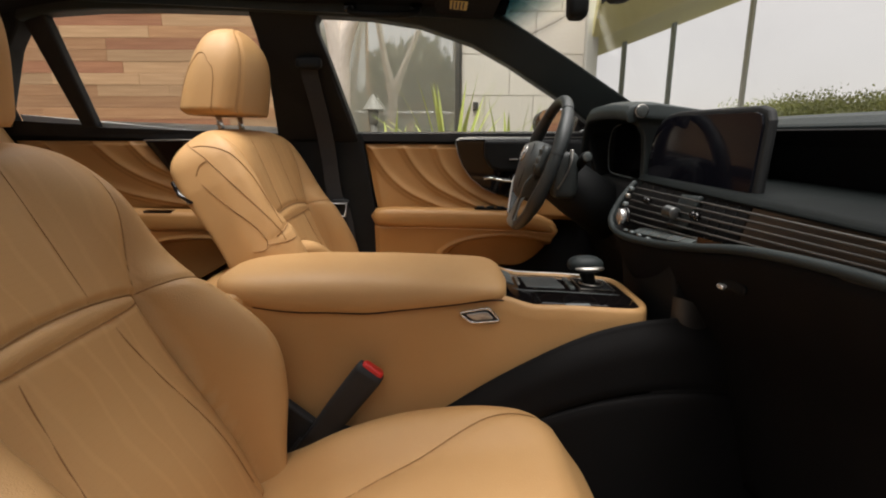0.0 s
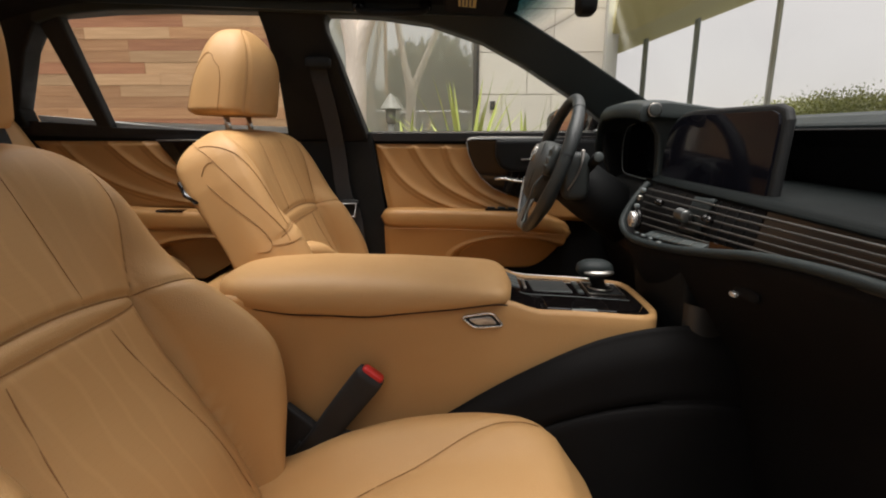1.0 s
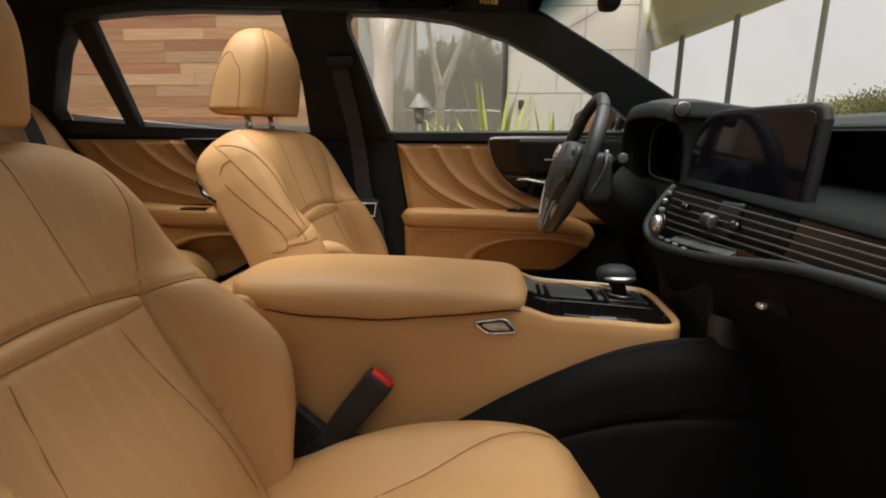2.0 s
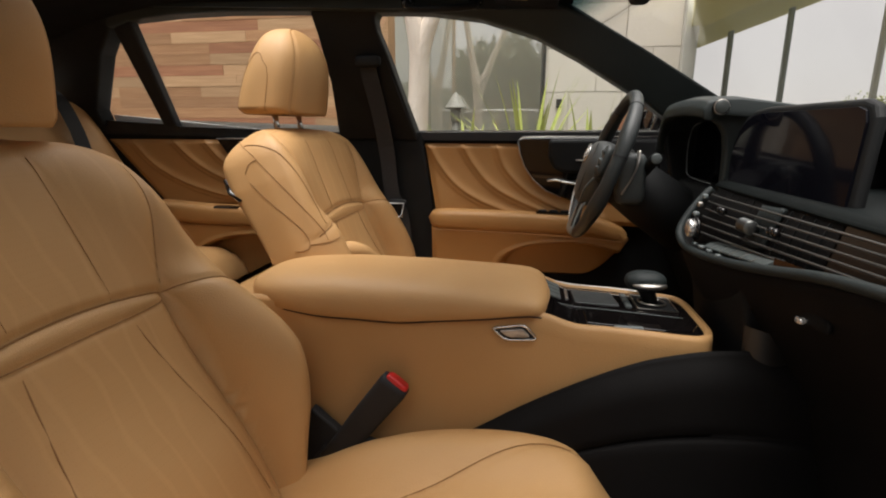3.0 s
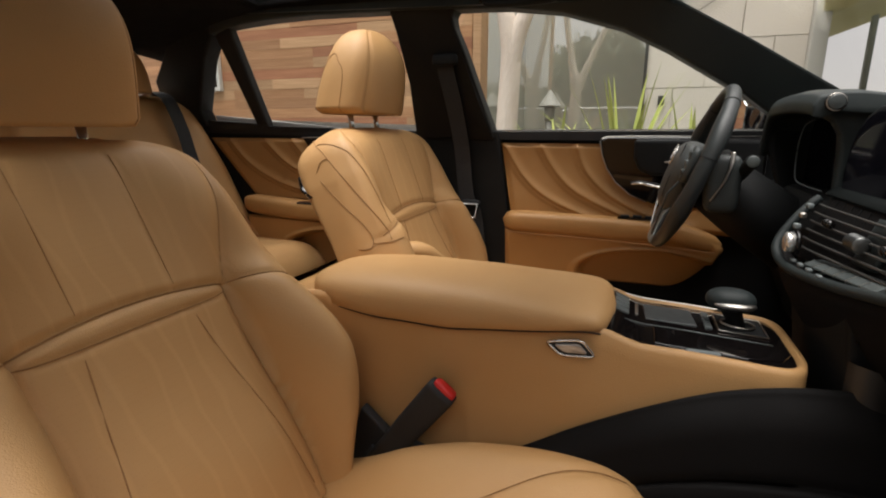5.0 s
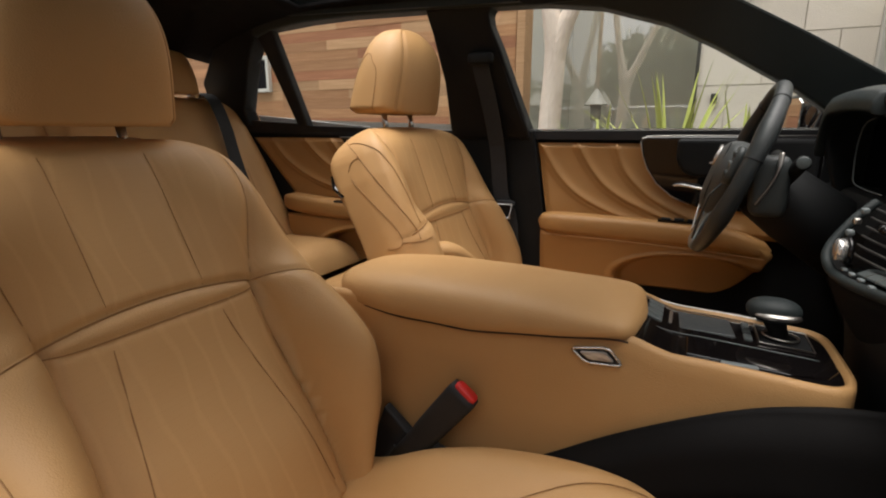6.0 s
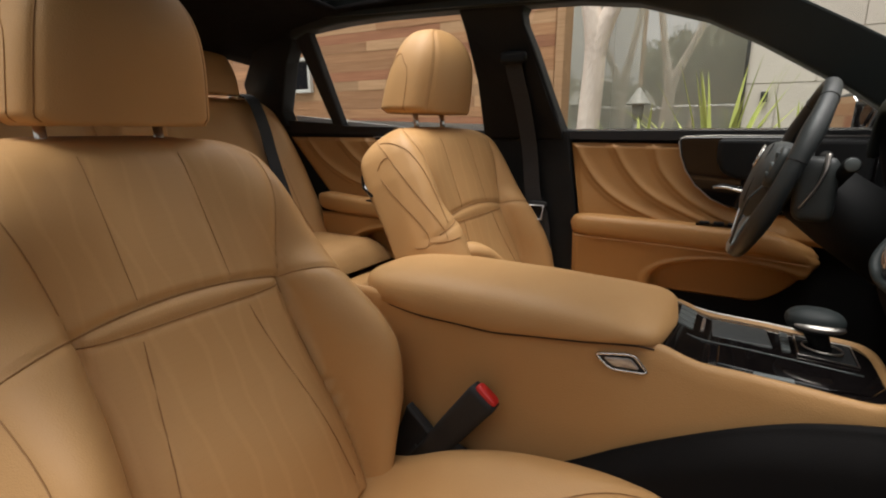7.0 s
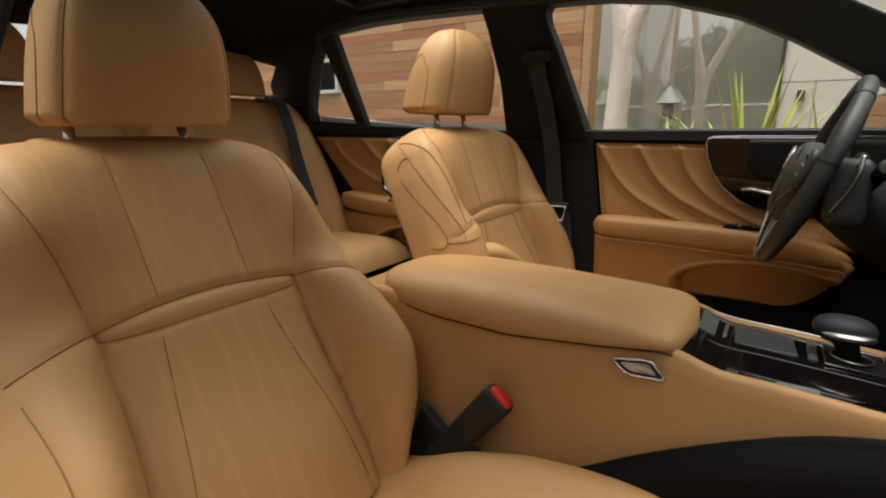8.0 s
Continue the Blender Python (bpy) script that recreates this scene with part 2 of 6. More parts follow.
def side_member(name, poly, parent, t_in=0.02, t_out=0.03, material=SOFT_BLACK, label="", bev=0.006):
    for k, flip in enumerate((False, True)):
        vf = prism(poly, "y", lambda p: y_side(*p) - t_in, lambda p: y_side(*p) + t_out)
        bevel(mesh_ob(name, *(mirrored(vf) if flip else vf), material, parent, label, smooth=False), bev, 2)


body = thing("car_body", "pearl white sedan body with black inner pillars and roof lining", "car body", kind="structure")
WIN_LOW = [(-0.31, 1.245), (-0.25, 1.243), (-0.19, 1.240), (-0.06, 1.223), (0.08, 1.181), (0.185, 1.130), (0.285, 1.073), (0.356, 1.033), (0.44, 0.975)]
rail = [(-1.06, 1.218), (-1.0, 1.235), (-0.87, 1.246), (-0.73, 1.251), (-0.5, 1.25)] + WIN_LOW + [
    (0.60, 0.955), (0.60, 1.005), (0.535, 1.045), (0.35, 1.147), (0.172, 1.240), (0.08, 1.285), (-0.3, 1.315), (-1.0, 1.30), (-1.12, 1.27)]
side_member("roof_rail", rail, body, 0.03, 0.03, DASH_BLACK, label="dark grey windscreen pillar and roof rail trim")
side_member("b_pillar", [(-0.489, 0.925), (-0.484, 1.08), (-0.492, 1.2), (-0.50, 1.252), (-0.318, 1.252), (-0.334, 1.235), (-0.333, 1.21), (-0.313, 1.15), (-0.287, 1.05), (-0.26, 0.955), (-0.255, 0.925)],
            body, 0.028, 0.03, label="black belt pillar trim")
BASE = prism([(-0.50, 0.25), (-0.489, 0.951), (-0.245, 0.951), (-0.22, 0.80), (-0.19, 0.6), (-0.17, 0.25)], "y", lambda p: y_side(*p) - 0.02, lambda p: y_side(*p) + 0.05)
bevel(mesh_ob("b_pillar_base", *BASE, SOFT_BLACK, body, "black lower belt pillar trim", smooth=False), 0.006)
BASE = prism([(-0.60, 0.25), (-0.56, 0.951), (-0.42, 0.951), (-0.44, 0.25)], "y", lambda p: y_side(*p) - 0.0, lambda p: y_side(*p) + 0.05)
bevel(mesh_ob("b_pillar_base", *mirrored(BASE), SOFT_BLACK, body, "black lower belt pillar trim", smooth=False), 0.006)
side_member("window_divider", [(-1.036, 0.962), (-0.996, 0.962), (-0.998, 1.240), (-1.056, 1.220)], body, 0.014, 0.02, RUBBER)
side_member("c_pillar", [(-1.215, 0.962), (-1.213, 1.012), (-1.114, 1.156), (-1.06, 1.212), (-1.04, 1.24), (-1.05, 1.275), (-1.17, 1.245), (-1.33, 1.10), (-1.36, 0.962)], body, 0.03, 0.03)
side_member("body_side", [(-1.9, 0.25), (-1.9, 0.955), (-0.51, 0.94), (-0.51, 0.25)], body, -0.05, 0.12, PAINT)
side_member("wing", [(0.52, 0.25), (0.52, 0.93), (1.6, 0.86), (1.6, 0.25)], body, -0.05, 0.12, PAINT)
vf = prism([(-0.51, 0.25), (-0.51, 0.93), (0.52, 0.925), (0.52, 0.25)], "y", 1.66, 1.72)
bevel(mesh_ob("door_skin", *vf, PAINT, body, smooth=False), 0.01)
bevel(mesh_ob("sill", *box(-0.5, 0.55, 0.14, 0.26, 0.22, 0.36), SOFT_BLACK, body, "black door sill", smooth=False), 0.02, 3)
for flip in (False, True):
    f = mirrored if flip else (lambda q: q)
    # front chrome and rear white strips along the window sill outside, black rubber sill inside
    if not flip:
        mesh_ob("window_sill_seal", *f(prism([(-0.262, 0.925), (-0.262, 0.947), (0.60, 0.952), (0.60, 0.925)], "y", lambda p: y_side(*p) - 0.012, lambda p: y_side(*p) + 0.03)), RUBBER, body, smooth=False)
    mesh_ob("window_sill_seal", *f(prism([(-1.30, 0.940), (-1.30, 0.986), (-1.04, 0.970), (-0.985, 0.962), (-0.489, 0.947), (-0.489, 0.925)], "y", lambda p: y_side(*p) - 0.012, lambda p: y_side(*p) + 0.03)), RUBBER, body, smooth=False)
    if not flip:
        mesh_ob("sill_chrome", *f(prism([(-0.262, 0.930), (-0.262, 0.9525), (0.45, 0.957), (0.45, 0.93)], "y", lambda p: y_side(*p) + 0.024, lambda p: y_side(*p) + 0.034)), CHROME, body, "chrome strip under the side window", smooth=False)
    # Rear strip is painted white in place of its bright sky reflection.
    mesh_ob("sill_chrome", *f(prism([(-1.21, 0.95), (-1.21, 0.998), (-1.0, 0.981), (-0.489, 0.966), (-0.489, 0.93)], "y", lambda p: y_side(*p) + 0.024, lambda p: y_side(*p) + 0.034)), PAINT, body, "chrome strip under the side window", smooth=False)
    for nm, poly in (("side_window", [(-0.262, 0.953), (-0.287, 1.05), (-0.313, 1.15), (-0.333, 1.21)] + WIN_LOW + [(0.43, 0.953)]),
                     ("rear_side_window", [(-0.996, 0.968), (-0.998, 1.236), (-0.73, 1.251), (-0.5, 1.25), (-0.484, 1.08), (-0.489, 0.953)]),
                     ("quarter_window", [(-1.036, 0.98), (-1.21, 1.0), (-1.114, 1.156), (-1.056, 1.215)])):
        if flip and nm == "side_window":
            continue
        g = mesh_ob(nm, *f(prism(poly, "y", lambda p: y_side(*p) + 0.016, lambda p: y_side(*p) + 0.020)), GLASS, body, smooth=False)
        g.visible_shadow = False


def roof_z(x, y, lift=0.0):
    return 1.262 + lift + 0.035 * (1 - ((y - CX) / 0.5) ** 2) - 0.35 * max(-0.75 - x, 0) ** 2 - 0.25 * max(x + 0.1, 0) ** 2


# Unseen moonroof opening, added and sized to let overhead light onto the driver's side.
MOON = (-0.86, -0.12, 0.76, 1.35)


def roof_sheet(lift, x0, x1, half):
    v, f = roof_grid(lift, x0, x1, half)
    inside = lambda q: MOON[0] < q[0] < MOON[1] and MOON[2] < q[1] < MOON[3]
    return v, [q for q in f if not all(inside(v[i]) for i in q)]


def roof_grid(lift, x0, x1, half):
    return grid(40, 24, lambda u, v: (x0 + (x1 - x0) * u, CX + half * (2 * v - 1), roof_z(x0 + (x1 - x0) * u, CX + half * (2 * v - 1), lift)))


ceiling = tagged(mesh_ob("ceiling", *roof_sheet(0, -1.30, 0.16, 0.49), CLOTH), "black cloth roof lining of the car", "ceiling", kind="structure")
s = ceiling.modifiers.new("thick", "SOLIDIFY")
s.thickness, s.offset = 0.012, 1
moon = mesh_ob("moonroof_glass", *grid(8, 8, lambda u, v: (MOON[0] - 0.03 + 0.80 * u, MOON[2] - 0.03 + 0.65 * v, roof_z(MOON[0] + 0.74 * u, MOON[2] + 0.59 * v, 0.035))), GLASS, body, "clear glass moonroof panel")
moon.visible_shadow = False
roof = mesh_ob("roof_panel", *roof_sheet(0.045, -1.30, 0.17, 0.53), PAINT, body, "pearl white roof panel")
s = roof.modifiers.new("thick", "SOLIDIFY")
s.thickness, s.offset = 0.01, 1


def screen_pt(u, v, out=0.0):
    """Windscreen: u from the driver's pillar to the other, v from the foot up."""
    w = 2 * u - 1
    half = 0.66 + (0.50 - 0.66) * v
    x = 0.72 + (0.155 - 0.72) * v - 0.09 * w * w * (1 - 0.3 * v)
    z = 0.965 + (1.262 - 0.965) * v + 0.02 * math.sin(math.pi * v)
    return (x + out, CX - half * w, z + out)


ws = mesh_ob("windscreen", *grid(24, 12, lambda u, v: screen_pt(u, v * 0.76)), SCREENGLASS, body, "clear windscreen")
ws.visible_shadow = False
s = ws.modifiers.new("thick", "SOLIDIFY")
s.thickness = 0.004
band = mesh_ob("shade_band", *grid(24, 5, lambda u, v: screen_pt(u, 0.76 + 0.24 * v)), TINT, body, "blue shade band along the windscreen's top")
s = band.modifiers.new("thick", "SOLIDIFY")
s.thickness = 0.004
band.visible_shadow = False
for f in (lambda vf: vf, mirrored):
    # White paint stands in for the sky reflected along this trim.
    mesh_ob("windscreen_trim", *f(tube([(x, y_side(x, z) + 0.020, z + 0.005) for x, z in ((0.60, 1.005), (0.535, 1.045), (0.35, 1.147), (0.19, 1.231))], 0.0044, 8)), PAINT, body, "bright edge along the windscreen pillar")
rg = mesh_ob("rear_screen", *grid(12, 6, lambda u, v: (-1.75 + 0.53 * v, CX + (0.52 - 0.08 * v) * (2 * u - 1), 0.99 + 0.25 * v)), GLASS, body)
rg.visible_shadow = False
s = rg.modifiers.new("thick", "SOLIDIFY")
s.thickness = 0.004
bevel(mesh_ob("parcel_shelf", *box(-1.9, -1.36, 0.35, 1.49, 0.90, 0.985), CLOTH, body, "black rear parcel shelf", smooth=False), 0.01)
bevel(mesh_ob("boot_lid", *box(-2.35, -1.76, 0.28, 1.56, 0.5, 0.985), PAINT, body, smooth=False), 0.04, 4)
bevel(mesh_ob("bonnet", *prism([(0.80, 0.90), (0.80, 0.955), (1.4, 0.93), (2.0, 0.84), (2.2, 0.70), (2.2, 0.3), (0.95, 0.3)], "y", 0.22, 1.62), PAINT, body, smooth=False), 0.03, 3)
bevel(mesh_ob("firewall", *box(0.86, 0.90, 0.22, 1.62, 0.25, 0.96), SOFT_BLACK, body, smooth=False), 0.004)
floor = tagged(mesh_ob("floor", *grid(30, 30, lambda u, v: (-1.4 + 2.28 * u, 0.2 + 1.44 * v, 0.265 + 0.14 * max(0, (u * 2.28 - 1.4) - 0.52) + 0.004 * math.sin(30 * v))), CARPET), "black carpeted car floor", "floor", kind="structure")
s = floor.modifiers.new("thick", "SOLIDIFY")
s.thickness = 0.02


# ---------- doors ----------
def bez(pts, n=24):
    return curve_pts([(p[0], 0, p[1]) for p in pts], n)


def dist_curve(x, z, pts):
    """Signed distance from (x, z) to a polyline."""
    best, sign = 9, 1
    for a, b in zip(pts[:-1], pts[1:]):
        dx, dz = b.x - a.x, b.z - a.z
        t = min(max(((x - a.x) * dx + (z - a.z) * dz) / (dx * dx + dz * dz + 1e-12), 0), 1)
        d = math.hypot(x - a.x - t * dx, z - a.z - t * dz)
        if d < best:
            best, sign = d, (1 if dx * (z - a.z) - dz * (x - a.x) > 0 else -1)
    return best * sign


def pleat(d):
    """A soft fold: a rounded rise, then a sharp fall into the seam."""
    if d >= 0:
        return 0.010 * math.exp(-(d / 0.015) ** 2) - 0.009 * math.exp(-(d / 0.0035) ** 2)
    return 0.010 * math.exp(-(d / 0.006) ** 2) - 0.009 * math.exp(-(d / 0.0035) ** 2)


def door_leather(name, parent, x0, x1, z_low, z_top, pleats, y_at, slant=0.0):
    curves = [bez(p) for p in pleats]

    def f(u, v):
        zl, zt = z_low(u), z_top(u)
        z = zl + (zt - zl) * v
        x = x0 + (x1 - x0) * u + slant * (1 - v) * (1 - u)
        y = y_at(x, z) - 0.95 * sum(pleat(dist_curve(x, z, c)) for c in curves)
        edge = min(u, 1 - u, v * 0.5, (1 - v) * 0.5)
        return (x, y + 0.008 * (1 - smooth01(0, 0.03, edge)), z)
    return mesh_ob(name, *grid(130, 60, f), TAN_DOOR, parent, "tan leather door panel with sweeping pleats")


door = thing("door_1", "closed front door lined in tan pleated leather and black trim", "car door", kind="structure")
bevel(mesh_ob("door_carrier", *prism([(-0.245, 0.930), (0.60, 0.935), (0.60, 0.30), (-0.17, 0.30), (-0.19, 0.6), (-0.22, 0.80)], "y", 1.597, 1.655), SOFT_BLACK, door, "black door inner frame", smooth=False), 0.008, 2)
door_leather("upper_panel", door, -0.238, 0.42, lambda u: 0.715 - 0.03 * u, lambda u: 0.916,
             [[(-0.226, 0.90), (-0.174, 0.823), (-0.106, 0.766), (-0.006, 0.722), (0.094, 0.700), (0.2, 0.69)],
              [(-0.130, 0.912), (-0.092, 0.849), (-0.036, 0.791), (0.044, 0.748), (0.144, 0.712), (0.24, 0.70)],
              [(-0.030, 0.912), (-0.006, 0.849), (0.039, 0.798), (0.094, 0.760), (0.182, 0.722), (0.28, 0.705)]],
             lambda x, z: 1.578 - 0.02 * smooth01(0.90, 0.70, z), slant=0.04)


def armrest(name, parent, x0, x1, z_mid, half, y0, y1, rise, mat_, label):
    rings = []
    n = 40
    for i in range(n):
        u = i / (n - 1)
        e = min(1, max(1e-3, 1 - abs(2 * u - 1) ** (14 if u < 0.5 else 7))) ** 0.5
        x = x0 + (x1 - x0) * u
        zc = z_mid + rise(u)
        r = []
        for k in range(24):
            a = 2 * math.pi * k / 24
            c, s_ = math.cos(a), math.sin(a)
            r.append((x, (y0 + y1) / 2 + (y1 - y0) / 2 * e * math.copysign(abs(c) ** 0.55, c), zc + half * e * math.copysign(abs(s_) ** 0.55, s_)))
        rings.append(r)
    return mesh_ob(name, *loft(rings), mat_, parent, label)


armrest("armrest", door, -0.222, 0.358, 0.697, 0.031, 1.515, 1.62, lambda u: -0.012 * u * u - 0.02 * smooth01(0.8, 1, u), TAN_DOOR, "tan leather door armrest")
mesh_ob("armrest_seam", *tube([(-0.198, 1.517, 0.668), (0.0, 1.512, 0.667), (0.2, 1.514, 0.660), (0.34, 1.53, 0.648)], 0.0014, 6, 20), SEAM, door)


def lower_panel(name, parent, x0, x1, y_face, z0, z1, px, pz, pw, ph, front=0.0, deep=0.035):
    def f(u, v):
        cut = front * max(0.0, (u - 0.78) / 0.22) ** 2
        x = x0 + (x1 - x0) * u * (1 - 0.04 * (1 - v) ** 2) - 0.035 * u ** 6 * v ** 3
        z = z0 + cut + (z1 - z0 - cut) * v
        d = ((x - px) / pw) ** 2 + (max(0, pz - z) / (ph * 3) if z < pz else (z - pz) / ph) ** 2
        rec = deep * (1 - smooth01(0.84, 1.0, d)) - 0.007 * math.exp(-((d - 1.12) / 0.10) ** 2)
        edge = min(u, 1 - u, v * 0.6, (1 - v) * 0.6)
        return (x, y_face + 0.02 * (1 - v) + rec + 0.012 * (1 - smooth01(0, 0.025, edge)), z)
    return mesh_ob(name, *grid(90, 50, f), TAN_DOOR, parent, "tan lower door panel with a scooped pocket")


lower_panel("lower_panel", door, -0.208, 0.370, 1.528, 0.532, 0.675, 0.19, 0.565, 0.19, 0.075, 0.10, 0.032)
# glossy bezel with its handle and switches
BEZ = [(0.039, 0.922), (0.043, 0.930), (0.054, 0.934), (0.43, 0.938), (0.43, 0.76), (0.204, 0.755), (0.165, 0.768), (0.123, 0.786), (0.100, 0.802), (0.085, 0.817), (0.071, 0.834), (0.060, 0.853), (0.046, 0.888)]
bevel(mesh_ob("bezel", *prism(BEZ, "y", 1.556, 1.60), GLOSS, door, "glossy black door bezel", smooth=False), 0.004, 3)
mesh_ob("bezel_trim", *tube([(0.165, 1.553, 0.768), (0.123, 1.553, 0.786), (0.085, 1.553, 0.817), (0.060, 1.553, 0.853), (0.046, 1.553, 0.888), (0.039, 1.553, 0.922), (0.043, 1.553, 0.930), (0.054, 1.553, 0.935), (0.12, 1.553, 0.937), (0.43, 1.553, 0.939)], 0.0015, 6), SATIN, door, "satin silver edge of the bezel")
bevel(mesh_ob("speaker_block", *prism([(0.125, 0.930), (0.42, 0.932), (0.42, 0.84), (0.17, 0.838), (0.14, 0.85), (0.126, 0.88)], "y", 1.535, 1.575), SOFT_BLACK, door, "black switch block", smooth=False), 0.01, 3)
mesh_ob("handle", *tube([(0.128, 1.548, 0.815), (0.150, 1.532, 0.818), (0.185, 1.528, 0.812), (0.24, 1.532, 0.806)], 0.0065, 10, 14, flat=0.6), CHROME, door, "chrome inner door handle")
bevel(mesh_ob("lock_button", *box(0.20, 0.225, 1.53, 1.536, 0.872, 0.876), SATIN, door, smooth=False), 0.001)
bevel(mesh_ob("window_switch", *box(0.098, 0.20, 1.530, 1.562, 0.722, 0.7275), GLOSS, door, "black window switch panel", smooth=False), 0.002)
for i in range(3):
    bevel(mesh_ob("switch_key", *box(0.105 + 0.031 * i, 0.128 + 0.031 * i, 1.535, 1.557, 0.7275, 0.7315), SOFT_BLACK, door, smooth=False), 0.002)

rdoor = thing("door_2", "closed rear door lined in tan pleated leather", "car door", kind="structure")


def y_rear(x, z):
    return 1.572 + 0.1 * (x + 0.35) * (x < -0.35)


bevel(mesh_ob("door_carrier", *prism([(-1.30, 0.955), (-0.51, 0.935), (-0.51, 0.28), (-1.05, 0.28), (-1.12, 0.6)], "y", lambda p: y_rear(*p) + 0.016, lambda p: y_rear(*p) + 0.06), SOFT_BLACK, rdoor, smooth=False), 0.008)
door_leather("upper_panel", rdoor, -1.225, -0.52, lambda u: 0.72, lambda u: 0.924,
             [[(-1.15, 0.918), (-1.08, 0.84), (-0.96, 0.775), (-0.80, 0.735), (-0.66, 0.72)],
              [(-1.02, 0.918), (-0.95, 0.85), (-0.86, 0.80), (-0.74, 0.76), (-0.62, 0.74)],
              [(-0.92, 0.918), (-0.87, 0.86), (-0.80, 0.82), (-0.70, 0.785), (-0.6, 0.76)]],
             lambda x, z: y_rear(x, z), slant=0.17)
bevel(mesh_ob("bezel", *prism([(-0.865, 0.924), (-0.50, 0.928), (-0.50, 0.80), (-0.74, 0.79), (-0.80, 0.83)], "y", lambda p: y_rear(*p) - 0.016, lambda p: y_rear(*p) + 0.01), GLOSS, rdoor, "glossy black rear door bezel", smooth=False), 0.003)
mesh_ob("bezel_trim", *tube([(-0.865, y_rear(-0.865, 0) - 0.018, 0.926), (-0.5, y_rear(-0.5, 0) - 0.018, 0.930)], 0.0022, 6), SATIN, rdoor)
armrest("armrest", rdoor, -1.085, -0.53, 0.697, 0.030, 1.44, 1.52, lambda u: 0.02 * (1 - u) ** 4, TAN_DOOR, "tan leather rear door armrest")
bevel(mesh_ob("window_switch", *box(-0.86, -0.78, 1.445, 1.475, 0.722, 0.729), GLOSS, rdoor, smooth=False), 0.002)
lower_panel("lower_panel", rdoor, -1.07, -0.53, 1.452, 0.50, 0.675, -0.72, 0.56, 0.21, 0.085)

# Out-of-view door, added; its angle and tinted glass cut light on the passenger seat.
odoor = thing("door_3", "unseen front passenger door, set part open to block light", "car door", kind="structure")
HX, HY, OX, OY = 0.60, 0.17, -0.189, -0.541


def od(a, n_, z):
    ux, uy = (OX - HX) / 1.062, (OY - HY) / 1.062
    return (HX + ux * a - uy * n_, HY + uy * a + ux * n_, z)


def od_prism(poly, n0, n1):
    vf = prism(poly, "y", n0, n1)
    return [od(*v) for v in vf[0]], vf[1]


bevel(mesh_ob("door_shell", *od_prism([(0.0, 0.28), (1.02, 0.28), (1.05, 0.6), (1.05, 0.95), (0.0, 0.93)], 0.06, 0.14), PAINT, odoor, smooth=False), 0.01)
bevel(mesh_ob("door_lining", *od_prism([(0.05, 0.32), (1.0, 0.32), (1.02, 0.6), (1.02, 0.93), (0.05, 0.92)], 0.0, 0.058), SOFT_BLACK, odoor, "black inner door lining", smooth=False), 0.01)
bevel(mesh_ob("door_panel", *od_prism([(0.2, 0.70), (1.0, 0.70), (1.0, 0.90), (0.4, 0.90)], -0.02, -0.002), TAN_DOOR, odoor, "tan leather door panel", smooth=False), 0.006)
bevel(mesh_ob("door_armrest", *od_prism([(0.12, 0.62), (1.0, 0.62), (1.0, 0.69), (0.12, 0.68)], -0.06, -0.002), TAN_DOOR, odoor, "tan leather door armrest", smooth=False), 0.015, 3)
mesh_ob("window_frame", *tube([od(0.05, 0.09, 0.93), od(0.45, 0.06, 1.16), od(0.62, 0.05, 1.22), od(0.9, 0.04, 1.25), od(1.0, 0.05, 1.2), od(1.05, 0.09, 0.95)], 0.018, 8), SOFT_BLACK, odoor, "black door window frame")

mesh_ob("door_glass", *od_prism([(0.07, 0.94), (0.45, 1.155), (0.62, 1.21), (0.9, 1.24), (0.99, 1.19), (1.04, 0.95)], 0.066, 0.070), glass("tinted_door_glass", (0.60, 0.66, 0.62)), odoor, "tinted glass of the open door", smooth=False)

# right-hand rear door lining, plain behind the seats
bevel(mesh_ob("rear_door_lining", *mirrored(prism([(-1.30, 0.95), (-0.51, 0.935), (-0.51, 0.28), (-1.05, 0.28), (-1.12, 0.6)], "y", lambda p: y_rear(*p), lambda p: y_rear(*p) + 0.06)), TAN_DOOR, body, smooth=False), 0.008)


